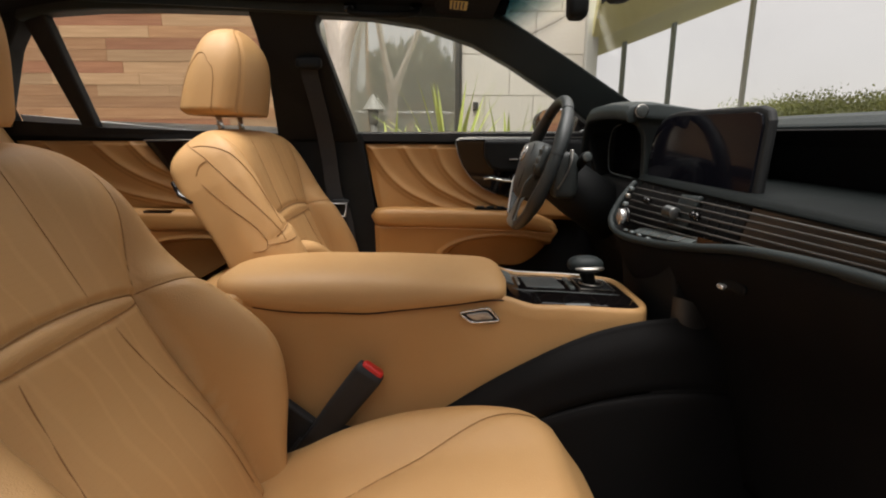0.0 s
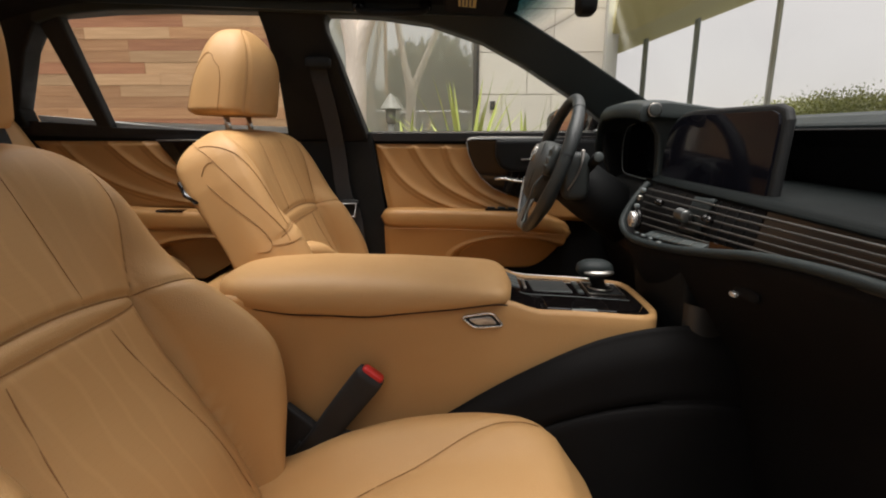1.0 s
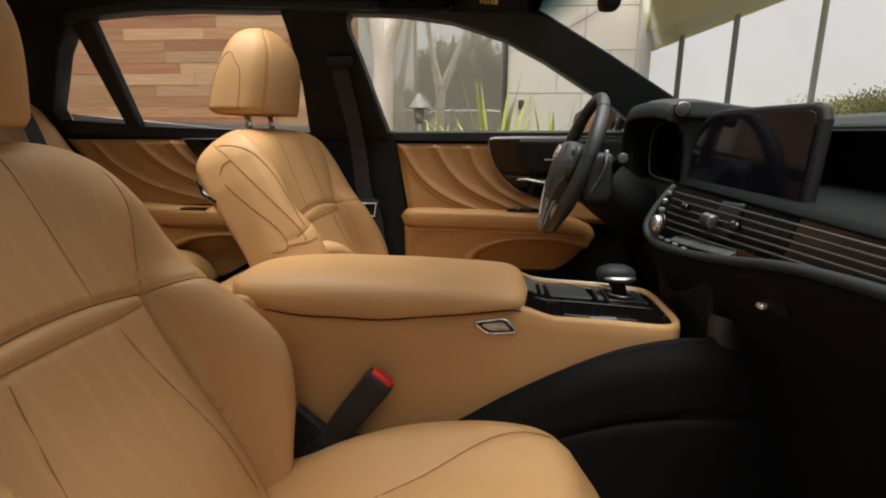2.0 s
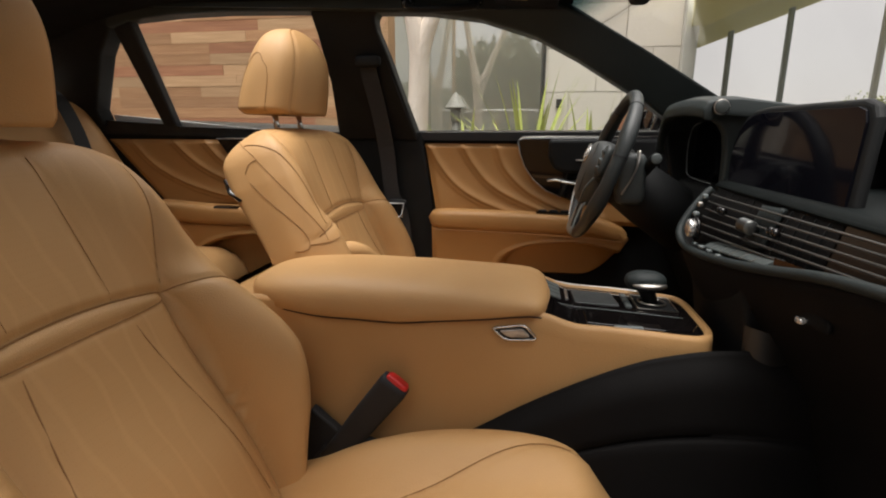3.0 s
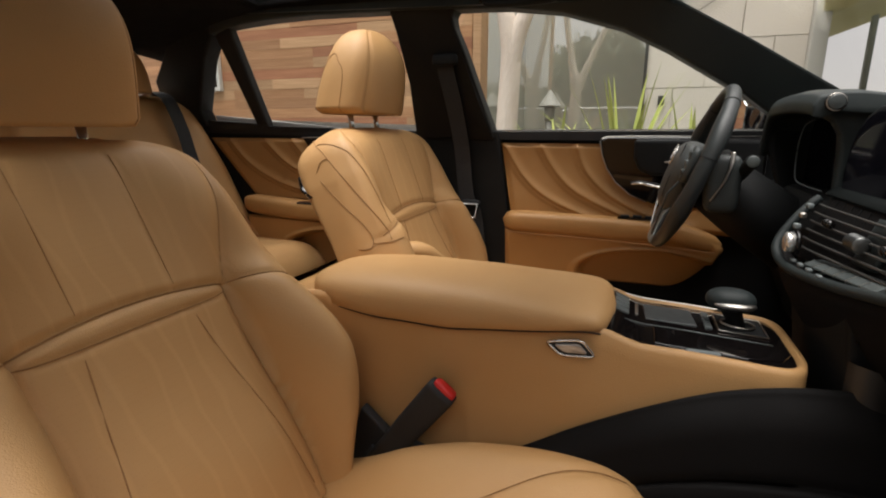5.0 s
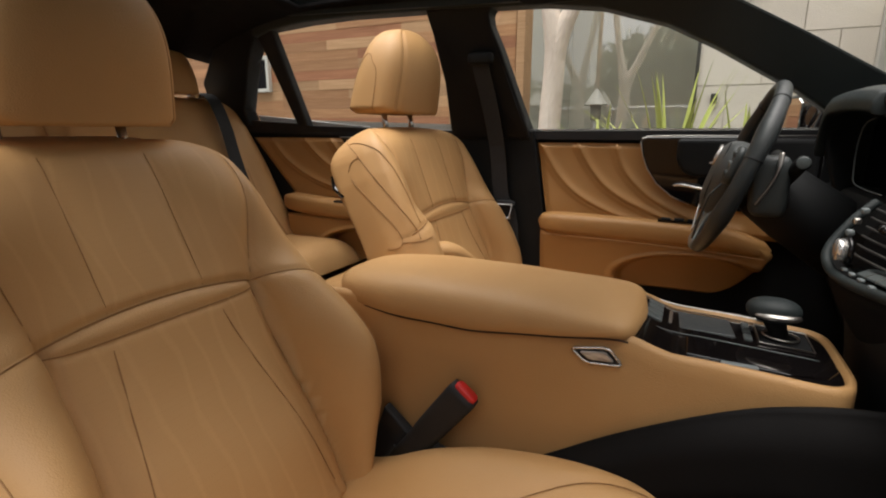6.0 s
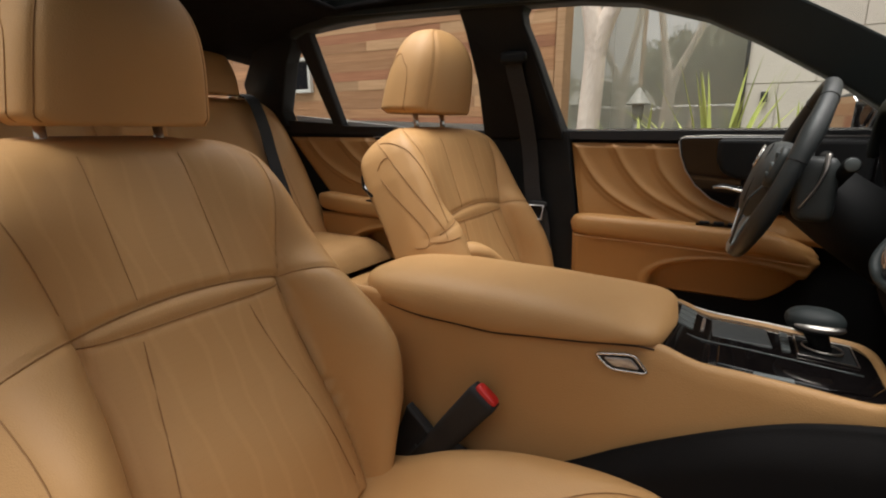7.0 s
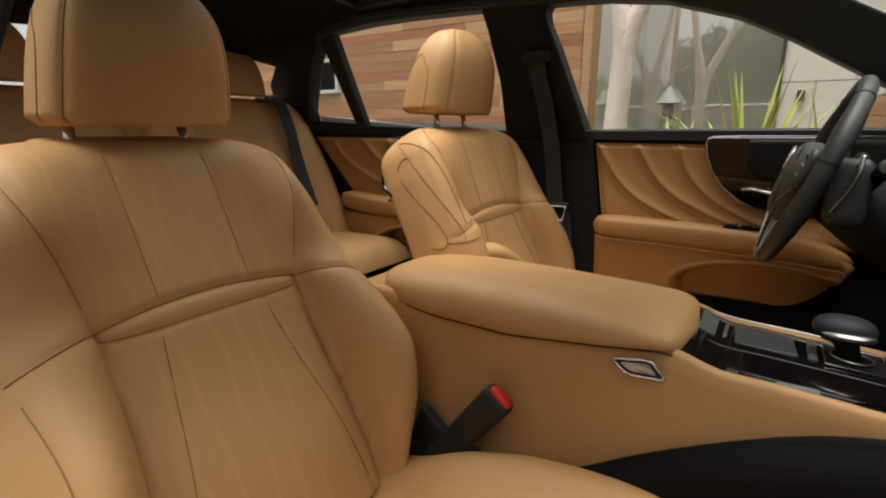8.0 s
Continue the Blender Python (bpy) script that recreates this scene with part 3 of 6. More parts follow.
# ---------- seats ----------
def seat(cy, x0, z0, lean, inner, H, amp, wid, label):
    """A front seat. cy: its centre line; (x0, z0): the foot of the backrest's front; lean: degrees; inner: +1 or -1, the side of the console."""
    top = thing("car_seat", label, "car seat", "front seats")
    U, N = Vector((-math.sin(radians(lean)), 0, math.cos(radians(lean)))), Vector((math.cos(radians(lean)), 0, math.sin(radians(lean))))
    base = Vector((x0, cy, z0))

    def half(s):
        pts = [(0, 0.215), (0.10, 0.266), (0.20, 0.286), (0.32, 0.276), (0.40, 0.264), (0.48, 0.250), (0.56, 0.228), (0.625, 0.205)]
        for (a, p), (b, q) in zip(pts[:-1], pts[1:]):
            if s <= b:
                return p + (q - p) * (s - a) / (b - a)
        return pts[-1][1]

    def spread(w, s):
        """The outer bolster of the driver's seat stands wider."""
        return w * (1 + 0.13 * math.exp(-((s - 0.20) / 0.14) ** 2)) if inner * w < 0 and inner < 0 else w

    wing = 0.050 if inner > 0 else 0.022

    def SB(w):
        return 0.384 - 0.75 * min(abs(w), 0.25) ** 2

    def band(w):
        """Lower edge of the lens-shaped fold across the back."""
        return SB(w) - 0.003 - 0.028 * max(0.0, 1 - (w / 0.150) ** 2) ** 0.5

    def edge(s):
        """Half-width of the centre panel."""
        if s < 0.366:
            return 0.147 + 0.020 * smooth01(0.366, 0.05, s)
        return 0.147 + 0.046 * smooth01(0.34, 0.60, s)

    def bol(s):
        return amp * math.exp(-((s - 0.20) / wid) ** 2) + 0.026

    def groove(w, s):
        a, g = abs(w), 0.0
        sb = SB(w)
        def cut(d, deep, wide):
            return -deep * (1 if inner > 0 else 0.6) * math.exp(-(d / wide) ** 2)
        e = edge(s)
        if s < sb:
            g += cut(a - e, 0.011, 0.0060)
        else:
            g += cut(a - e, 0.0042, 0.0065) * smooth01(H, H - 0.06, s)
        g += cut(s - sb, 0.0056, 0.0062) * smooth01(0.30, 0.24, a)
        if a < e:
            g += cut(s - band(w), 0.0024 if inner > 0 else 0.0012, 0.0050) * smooth01(e, e - 0.012, a)
            if band(w) < s < sb:
                g += 0.0014 * math.sin(math.pi * (s - band(w)) / (sb - band(w)))
        if s < band(w):
            g += cut(a - low_seam(s), 0.0030, 0.0045)
        if s > sb:
            g += cut(a - 0.067, 0.0022, 0.0045) * smooth01(H, H - 0.06, s)
        return g

    def low_seam(s):
        return 0.077 + 0.056 * (max(0.352 - s, 0) / 0.30) ** 1.15

    def front(w, s):
        W = half(s)
        a, e = abs(w), edge(s)
        t = min(max(0.0, (a - e) / (W - e)), 1)
        full = (1 - (1 - min(t / 0.58, 1)) ** 2) ** 0.7 * (1 - 0.25 * smooth01(0.6, 1.0, t))
        soft_ = smooth01(-0.25, 0.80, t) * (1 - 0.45 * smooth01(0.80, 1.0, t)) - smooth01(-0.25, 0.80, 0) * (1 - t)
        k = smooth01(SB(w) - 0.03, SB(w) + 0.06, s)
        d = bol(s) * (full + (soft_ - full) * k)
        d += wing * math.exp(-((s - 0.505) / 0.105) ** 2) * smooth01(0.05, 0.185, a) * (1 - 0.9 * smooth01(0.185, W, a))
        d += 0.012 * math.cos(min(a / W, 1) * math.pi / 2) + 0.016 * math.exp(-((s - 0.13) / 0.11) ** 2) * smooth01(e + 0.01, e - 0.06, a)
        return d

    def shrink(s):
        return max(1e-3, 1 - (max(0, s - (H - 0.075)) / 0.0752) ** 2.4) ** 0.5

    def front_d(w, s, c, sn):
        k = shrink(s)
        k2 = 0.62 + 0.38 * k
        rim = abs(sn) ** 0.45
        return -0.055 + (0.055 + front(w / k2, s) + groove(w / k2, s)) * k * rim

    rings = []
    n, m = 240, 150
    for i in range(m):
        s = H * i / (m - 1)
        k = shrink(s)
        W = half(s) * (0.62 + 0.38 * k)
        D = (0.082 + 0.078 * smooth01(0.28, 0.56, s)) * max(k, 0.02)
        r = []
        for j in range(n):
            a = 2 * math.pi * (j + 0.5) / n
            c, sn = math.cos(a), math.sin(a)
            w = W * math.copysign(abs(c) ** 0.62, c)
            if sn >= 0:
                d = front_d(w, s, c, sn)
            else:
                d = -0.055 - max(D - 0.055, 0.0) * abs(sn) ** 0.32 + 0.02 * (s / H) * abs(sn)
            r.append(base + U * s + N * d + Vector((0, spread(w, s), 0)))
        rings.append(r)
    back = mesh_ob("backrest", *loft(rings), TAN, top, "tan leather backrest with deep side bolsters")

    back.data.materials.append(TAN_PERF)
    for p in back.data.polygons:
        i, j = p.vertices[0] // n, p.vertices[0] % n
        s, a = H * i / (m - 1), 2 * math.pi * (j + 0.5) / n
        w = half(s) * abs(math.cos(a)) ** 0.62
        if len(p.vertices) == 4 and math.sin(a) > 0.05 and 0.02 < s < H - 0.05 and w < edge(s) - 0.001 and not band(w) < s < SB(w):
            p.material_index = 1

    def flank(a, s):
        k = shrink(s)
        c, sn = math.cos(a), math.sin(a)
        w = half(s) * (0.62 + 0.38 * k) * math.copysign(abs(c) ** 0.62, c)
        D = (0.082 + 0.078 * smooth01(0.28, 0.56, s)) * max(k, 0.02)
        d = front_d(w, s, c, sn) if sn >= 0 else -0.055 - max(D - 0.055, 0.0) * abs(sn) ** 0.32 + 0.02 * (s / H) * abs(sn)
        return base + U * s + N * d + Vector((0, spread(w, s) * 1.001, 0)) + N * (0.0008 if sn > 0 else 0)

    # seams of the flanks: on the driver's seat given as (depth, height) in side view and laid on the leather
    if inner < 0:
        skin = BVHTree.FromPolygons([v.co for v in back.data.vertices], [p.vertices for p in back.data.polygons])
        for pts in ([(-0.062, 0.568), (-0.045, 0.565), (-0.019, 0.554), (0.005, 0.536), (0.018, 0.514), (0.030, 0.478), (0.037, 0.435), (0.043, 0.390), (0.051, 0.358)],
                    [(-0.080, 0.584), (-0.072, 0.574), (-0.047, 0.549), (-0.030, 0.522), (-0.008, 0.480), (0.019, 0.423), (0.036, 0.381), (0.045, 0.350), (0.050, 0.325)],
                    [(-0.068, 0.510), (-0.057, 0.525), (-0.045, 0.530), (-0.036, 0.530)],
                    [(-0.062, 0.491), (-0.041, 0.456), (-0.016, 0.416), (0.0, 0.390), (0.012, 0.367), (0.019, 0.347), (0.019, 0.331), (0.011, 0.322), (-0.012, 0.328)],
                    [(0.019, 0.330), (0.036, 0.325), (0.052, 0.321), (0.064, 0.322)]):
            line = []
            for p in curve_pts([(q[0], 0, q[1]) for q in pts], 60):
                hit, normal, _, _ = skin.ray_cast(base + U * p.z + N * p.x - Vector((0, 1, 0)), Vector((0, 1, 0)))
                if hit:
                    line.append(hit + normal * 0.0010)
            line = [(line[max(0, k - 1)] + line[k] + line[min(k + 1, len(line) - 1)]) / 3 for k in range(len(line))]
            mesh_ob("seam", *tube(line, 0.0008, 5), SEAM, back)
    else:
        for side in (1, -1):
            path = curve_pts([(-0.30, 0, 0.530), (-0.10, 0, 0.548), (0.15, 0, 0.552), (0.36, 0, 0.538), (0.52, 0, 0.48), (0.60, 0, 0.40)], 40)
            line = [flank(p.x if side > 0 else math.pi - p.x, p.z) for p in path]
            line = [sum(line[max(0, k - 4):k + 5], Vector()) / len(line[max(0, k - 4):k + 5]) + Vector((0, 0.0016 * side, 0)) + N * 0.0016 for k in range(len(line))]
            mesh_ob("seam", *tube(line, 0.0007, 5), SEAM, back)
    if inner < 0:
        for off, mt, rr in ((0.0, GLOSS, 0.010), (-0.006, CHROME, 0.004)):
            mesh_ob("shoulder_clip", *tube([flank(math.pi + 0.60, 0.515) + N * off, flank(math.pi + 0.40, 0.485) + N * off, flank(math.pi + 0.10, 0.462) + N * off], [rr, rr, rr * 0.4], 8, flat=0.6), mt, back, "dark clip with a chrome edge")

    def on(w, s, out=0.0013):
        W = half(s) * (0.62 + 0.38 * shrink(s))
        c = min(0.995, abs(w) / W) ** (1 / 0.62)
        return base + U * s + N * (front_d(w, s, c, (1 - c * c) ** 0.5) + out) + Vector((0, spread(w, s), 0))

    def seam(pts, r=0.0007):
        mesh_ob("seam", *tube([on(*p) for p in pts], r, 5), SEAM, back)
    L = lambda a, b, k, q=24: a + (b - a) * k / q
    seam([(L(-0.245, 0.245, k, 40), SB(L(-0.245, 0.245, k, 40))) for k in range(41)], 0.0011)
    seam([(L(-0.145, 0.145, k, 40), band(L(-0.145, 0.145, k, 40))) for k in range(41)], 0.0008)
    for sg in (-1, 1):
        seam([(sg * edge(L(0.367, H - 0.05, k)), L(0.367, H - 0.05, k)) for k in range(25)])
        seam([(sg * low_seam(L(0.03, 0.352, k)), L(0.03, 0.352, k)) for k in range(25)], 0.0009)
        seam([(sg * (edge(L(0.03, 0.352, k)) - 0.0015), L(0.03, 0.352, k)) for k in range(25)], 0.0012)
        seam([(sg * 0.067, L(0.384, H - 0.045, k)) for k in range(25)], 0.0006)
        if inner > 0:
            seam([(sg * (half(L(0.10, 0.315, k)) - 0.034 - 0.01 * math.sin(math.pi * k / 24)), L(0.10, 0.315, k)) for k in range(25)], 0.0008)
    if inner < 0:
        skirt = mesh_ob("seat_skirt", *tube([(-0.445, cy - 0.205, 0.668), (-0.40, cy - 0.205, 0.680), (-0.345, cy - 0.192, 0.690), (-0.300, cy - 0.155, 0.684), (-0.275, cy - 0.10, 0.640)], 0.027, 14, 24, flat=0.85), TAN, top, "tan leather cover at the backrest's foot")
        mesh_ob("seam", *tube([(-0.42, cy - 0.222, 0.699), (-0.36, cy - 0.207, 0.711), (-0.31, cy - 0.172, 0.715)], 0.0009, 5, 16), SEAM, skirt)
    # cushion
    crest = [(-0.06, 0.395), (0.03, 0.418), (0.10, 0.458), (0.20, 0.492), (0.30, 0.507), (0.38, 0.508), (0.44, 0.496), (0.48, 0.47), (0.505, 0.42), (0.515, 0.37)]

    def seat_line(xx):
        """Half-width of the cushion's centre panel, flaring to the front corners."""
        return 0.055 + 0.185 * smooth01(0.06, 0.52, xx) ** 0.9

    rings = []
    for i in range(80):
        u = i / 79
        xx = -0.10 + 0.615 * u
        zt = float(np.mean(np.interp([xx + q * 0.012 for q in (-3, -2, -1, 0, 1, 2, 3)], [p[0] for p in crest], [p[1] for p in crest]))) + (z0 - 0.39)
        e = max(1e-2, 1 - max(0, (u - 0.8) / 0.2) ** 3) ** 0.5
        r = []
        for j in range(128):
            a = 2 * math.pi * (j + 0.5) / 128
            c, sn = math.cos(a), math.sin(a)
            w = 0.262 * (0.93 + 0.07 * e) * math.copysign(abs(c) ** 0.6, c)
            q = abs(w) / 0.262
            if sn >= 0:
                dip = -0.035 * (1 - smooth01(0.45, 0.80, q)) * smooth01(1.0, 0.7, u) - 0.007 * math.exp(-((abs(w) - seat_line(xx)) / 0.011) ** 2)
                zz = zt - 0.09 + (0.096 + dip) * abs(sn) ** 0.36
            else:
                zz = zt - 0.09 - (0.06 + 0.02 * e) * abs(sn) ** 0.5
            r.append((x0 + xx, cy + w, zz))
        rings.append(r)
    cush = mesh_ob("cushion", *loft(rings), TAN, top, "tan leather seat cushion")
    for sg in (-1, 1):
        pts = []
        for k in range(30):
            u = 0.12 + 0.76 * k / 29
            xx = -0.10 + 0.615 * u
            zt = float(np.mean(np.interp([xx + q * 0.012 for q in (-3, -2, -1, 0, 1, 2, 3)], [p[0] for p in crest], [p[1] for p in crest]))) + (z0 - 0.39)
            w = seat_line(xx)
            q = w / 0.262
            dip = -0.035 * (1 - smooth01(0.45, 0.80, q)) * smooth01(1.0, 0.7, u) - 0.007
            c = min(0.99, q / 0.99) ** (1 / 0.6)
            pts.append((x0 + xx, cy + sg * w, zt - 0.09 + (0.096 + dip) * (1 - c * c) ** 0.18 + 0.0030))
        mesh_ob("seam", *tube(pts, 0.0008, 5), SEAM, cush)
    bevel(mesh_ob("seat_base", *box(x0 - 0.06, x0 + 0.40, cy - 0.21, cy + 0.21, 0.285, 0.345), SOFT_BLACK, top, "black seat base and rails", smooth=False), 0.01)
    return top, base, U, N


def headrest(top, base, U, N, zb, height, W, D, s_post, x_mid, gap, post_y, welt):
    """Front face nearly flat and upright, back curving forward to meet it at the top; welts part the front from the cheeks."""
    cy = base.y

    def section(u, a, grow=1.0):
        kd = max(1e-3, 1 - u ** 2.6) ** 0.5
        kw = max(1e-3, 1 - u ** 4.6) ** 0.5
        foot = 1 - 0.10 * (1 - smooth01(0, 0.075, u)) ** 2
        c, sn = math.cos(a), math.sin(a)
        w = W / 2 * foot * (1 - 0.13 * u) * (0.30 + 0.70 * kw) * math.copysign(abs(sn) ** 0.50, sn)
        xf = x_mid + D / 2 + 0.020 * math.sin(math.pi * min(u, 1) * 0.55) - 0.045 * u ** 5
        depth = D * foot * (0.04 + 0.96 * kd)
        mid = xf - depth / 2
        d = depth / 2 * math.copysign(abs(c) ** (0.50 if c > 0 else 0.75), c)
        if c > 0:
            d += 0.010 * (1 - (2 * w / W) ** 2) * c
            d -= 0.0035 * math.exp(-((abs(sn) ** 0.5 - welt) * W / 2 / 0.0045) ** 2)
        return Vector((mid + d * grow, cy + w * grow, zb + height * u))

    us = [1 - (1 - i / 45) ** 1.35 for i in range(46)]
    hr = mesh_ob("headrest", *loft([[section(u, 2 * math.pi * (j + 0.5) / 96) for j in range(96)] for u in us]), TAN, top, "tan leather headrest")
    for sg in (-1, 1):
        mesh_ob("seam", *tube([section(0.02 + 0.93 * k / 35, sg * math.asin(welt ** 2), 1.003) for k in range(36)], 0.0010, 5), SEAM, hr)
        arch = curve_pts([(0.02, 0, 2.55), (0.35, 0, 2.45), (0.58, 0, 2.15), (0.68, 0, 1.88), (0.64, 0, 1.64), (0.45, 0, 1.52), (0.20, 0, 1.48), (0.02, 0, 1.47)], 40)
        mesh_ob("seam", *tube([section(max(p.x, 0.01), sg * p.z, 1.004) for p in arch], 0.0008, 5), SEAM, hr)
    for sg in (-1, 1):
        foot = base + U * (s_post - 0.03) + N * (-0.06)
        post = mesh_ob("headrest_post", *tube([(foot.x, post_y + sg * gap, foot.z), (x_mid, post_y + sg * gap, zb + 0.03)], 0.0070, 12), CHROME, top, "chrome headrest post")
        ft = base + U * s_post + N * (-0.06)
        mesh_ob("post_sleeve", *tube([(ft.x, post_y + sg * gap, ft.z - 0.02), (ft.x - 0.0005, post_y + sg * gap, ft.z + 0.004)], 0.0105, 14), SOFT_BLACK, post, "black plastic sleeve at the post's foot")


p_seat = seat(0.55, -0.285, 0.39, 27, 1, 0.632, 0.112, 0.17, "tan leather front passenger seat with quilted centre panel")
headrest(p_seat[0], p_seat[1] + Vector((0, 0.016, 0)), p_seat[2], p_seat[3], 0.954, 0.205, 0.264, 0.135, 0.61, -0.612, 0.078, 0.552, 0.88)
d_seat = seat(1.29, -0.268, 0.405, 20, -1, 0.600, 0.062, 0.26, "tan leather driver seat behind the steering wheel")
headrest(*d_seat, 0.988, 0.192, 0.282, 0.142, 0.60, -0.533, 0.064, 1.298, 0.74)
plate = rbox(-0.612, 0.551, 0.927, 0.066, 0.245, 0.024, 0.45, 40, 11)
mesh_ob("post_plate", [(x, y, z - 0.10 * (x + 0.612)) for x, y, z in plate[0]], plate[1], TAN, p_seat[0], "tan leather plate under the headrest posts")


# ---------- road wheels under the car ----------
def ring_tube(cx, cy, cz, r, hw, th, n=40):
    """A tyre or rim lying in the plane of travel."""
    sec = [(r - th, -hw), (r - 0.012, -hw), (r, -hw + 0.02), (r, hw - 0.02), (r - 0.012, hw), (r - th, hw)]
    return loft([[(cx + q * math.cos(2 * math.pi * k / n), cy + w, cz + q * math.sin(2 * math.pi * k / n)) for q, w in sec] for k in range(n + 1)])


for wx in (1.02, -1.75):
    for wy in (0.19, 2 * CX - 0.19):
        tyre = mesh_ob("tyre", *ring_tube(wx, wy, 0.345, 0.345, 0.12, 0.10), RUBBER, body, "black rubber tyre")
        mesh_ob("wheel_rim", *ring_tube(wx, wy, 0.345, 0.247, 0.10, 0.03), SATIN, tyre, "satin silver wheel rim")
        mesh_ob("wheel_disc", *tube([(wx, wy - 0.05, 0.345), (wx, wy + 0.05, 0.345)], 0.222, 30), SATIN, tyre)


GREY_DARK = mat("charcoal_green_plastic", (0.045, 0.052, 0.051), 0.42, color2=(0.036, 0.042, 0.041), scale=50, bump=0.2, bump_scale=700, bump_dist=0.0004)
GREY_KEY = mat("grey_green_key_plastic", (0.085, 0.098, 0.096), 0.35, color2=(0.070, 0.081, 0.080), scale=60)
# Darker copy of the dash leather, for shade below the upper pad.
SHELF = mat("shaded_dash_leather", (0.006, 0.008, 0.008), 0.6, color2=(0.0045, 0.006, 0.006), scale=8, bump=0.35, bump_scale=500, bump_dist=0.0006, spec=0.1)
SPOKE_VENT = mat("brushed_vent_metal", (0.20, 0.205, 0.20), 0.33, 0.9, color2=(0.15, 0.155, 0.15), scale=80)
WOODBACK = mat("smoked_brown_wood_back", (0.012, 0.0095, 0.0075), 0.35, color2=(0.016, 0.010, 0.007), scale=30, stretch=(3, 0.4, 3), coat=0.2)

# ---------- centre console ----------
console = thing("centre_console", "tan leather console with padded lid and glossy black shifter tray", "console")


def con_top(x):
    return 0.672 - 0.020 * smooth01(0.09, 0.17, x) - 0.010 * smooth01(0.17, 0.40, x)


def con_outline(inset=0.0, n=28):
    pts = [(-0.47, 0.842 + inset), (-0.2, 0.842 + inset), (0.0, 0.844 + inset), (0.2, 0.846 + inset)]
    for k in range(n):
        a = -math.pi / 2 + math.pi * k / (n - 1)
        cy, hy = 0.962, 0.114 - inset
        pts.append((0.312 + (0.063 - inset) * abs(math.cos(a)) ** 0.45, cy + hy * math.copysign(abs(math.sin(a)) ** 0.42, math.sin(a))))
    pts += [(0.2, 1.078 - inset), (0.0, 1.078 - inset), (-0.47, 1.078 - inset)]
    return pts


def dense(poly, step=0.02):
    out = []
    for i, p in enumerate(poly):
        q = poly[(i + 1) % len(poly)]
        k = max(1, int(math.hypot(q[0] - p[0], q[1] - p[1]) / step))
        out += [(p[0] + (q[0] - p[0]) * j / k, p[1] + (q[1] - p[1]) * j / k) for j in range(k)]
    return out


outer = dense(con_outline())
rings = []
for v in (0, 0.3, 0.6, 0.8, 0.93, 0.98, 1.0):
    rings.append([(x, y + (0.006 * math.sin(math.pi * v)) * (-1 if y < 0.96 else 1) + (0.004 if v == 1.0 else 0) * (1 if y < 0.96 else -1), 0.27 + (con_top(x) - 0.27) * v) for x, y in outer])
top_in = [(x - (0.008 if x > 0.3 else 0), y + (0.010 if y < 0.96 else -0.010), con_top(x) + 0.0005) for x, y in outer]
rings.append(top_in)
rings.append([(x, y, z - 0.012) for x, y, z in top_in])
mesh_ob("console_body", *loft(rings), TAN, console, "tan leather console side and rim")
# padded lid
rings = []
for i in range(60):
    u = i / 59
    x = -0.425 + 0.546 * u
    zb = float(np.interp(x, [-0.43, -0.27, -0.13, 0.01, 0.08, 0.12], [0.657, 0.642, 0.639, 0.654, 0.664, 0.662]))
    zt = float(np.interp(x, [-0.43, -0.35, -0.25, -0.10, 0.03, 0.08, 0.12], [0.694, 0.706, 0.713, 0.712, 0.705, 0.700, 0.692]))
    e = max(0.02, 1 - (abs(2 * u - 1) ** (9 if u < 0.5 else 26))) ** 0.5
    eh = max(0.02, 1 - abs(2 * u - 1) ** 22) ** 0.5
    r = []
    for k in range(40):
        a = 2 * math.pi * (k + 0.5) / 40
        c, sn = math.cos(a), math.sin(a)
        hw = 0.116 * (1 - 0.10 * smooth01(0.3, 0.0, u))
        zz = (zb + 0.009) + (zt - zb - 0.009) * abs(sn) ** 0.62 * eh if sn > 0 else (zb + 0.009) - 0.009 * abs(sn) ** 0.5 * eh
        r.append((x, 0.948 + hw * e * math.copysign(abs(c) ** 0.55, c), zz))
    rings.append(r)
mesh_ob("armrest_lid", *loft(rings), TAN, console, "padded tan leather armrest lid")
# Solid dark tubes draw the shade in the gap under the lid.
LIDGAP = mat("dark_brown_gap_shade", (0.035, 0.016, 0.007), 0.8, color2=(0.025, 0.011, 0.005), scale=40)
for sg in (-1, 1):
    mesh_ob("lid_gap", *tube([(x, 0.948 + sg * (0.1130 - (0.012 if x < -0.36 else 0)), float(np.interp(x, [-0.43, -0.27, -0.13, 0.01, 0.08, 0.12], [0.660, 0.645, 0.642, 0.657, 0.667, 0.666]))) for x in (-0.37, -0.27, -0.2, -0.13, -0.06, 0.01, 0.05, 0.085, 0.105)], 0.0014, 6, 40), LIDGAP, console, "dark gap under the lid")
# air outlet in the console's side
vent_o = [(0.026, 0.642), (0.079, 0.6515), (0.101, 0.6275), (0.050, 0.6235)]
vent_i = [(0.0385, 0.6398), (0.0755, 0.6458), (0.0900, 0.6312), (0.0540, 0.6290)]


def rounded(poly, times=2):
    """Corner cutting."""
    for _ in range(times):
        poly = [(p[0] + (q[0] - p[0]) * f, p[1] + (q[1] - p[1]) * f) for p, q in zip(poly, poly[1:] + poly[:1]) for f in (0.12, 0.88)]
    return poly


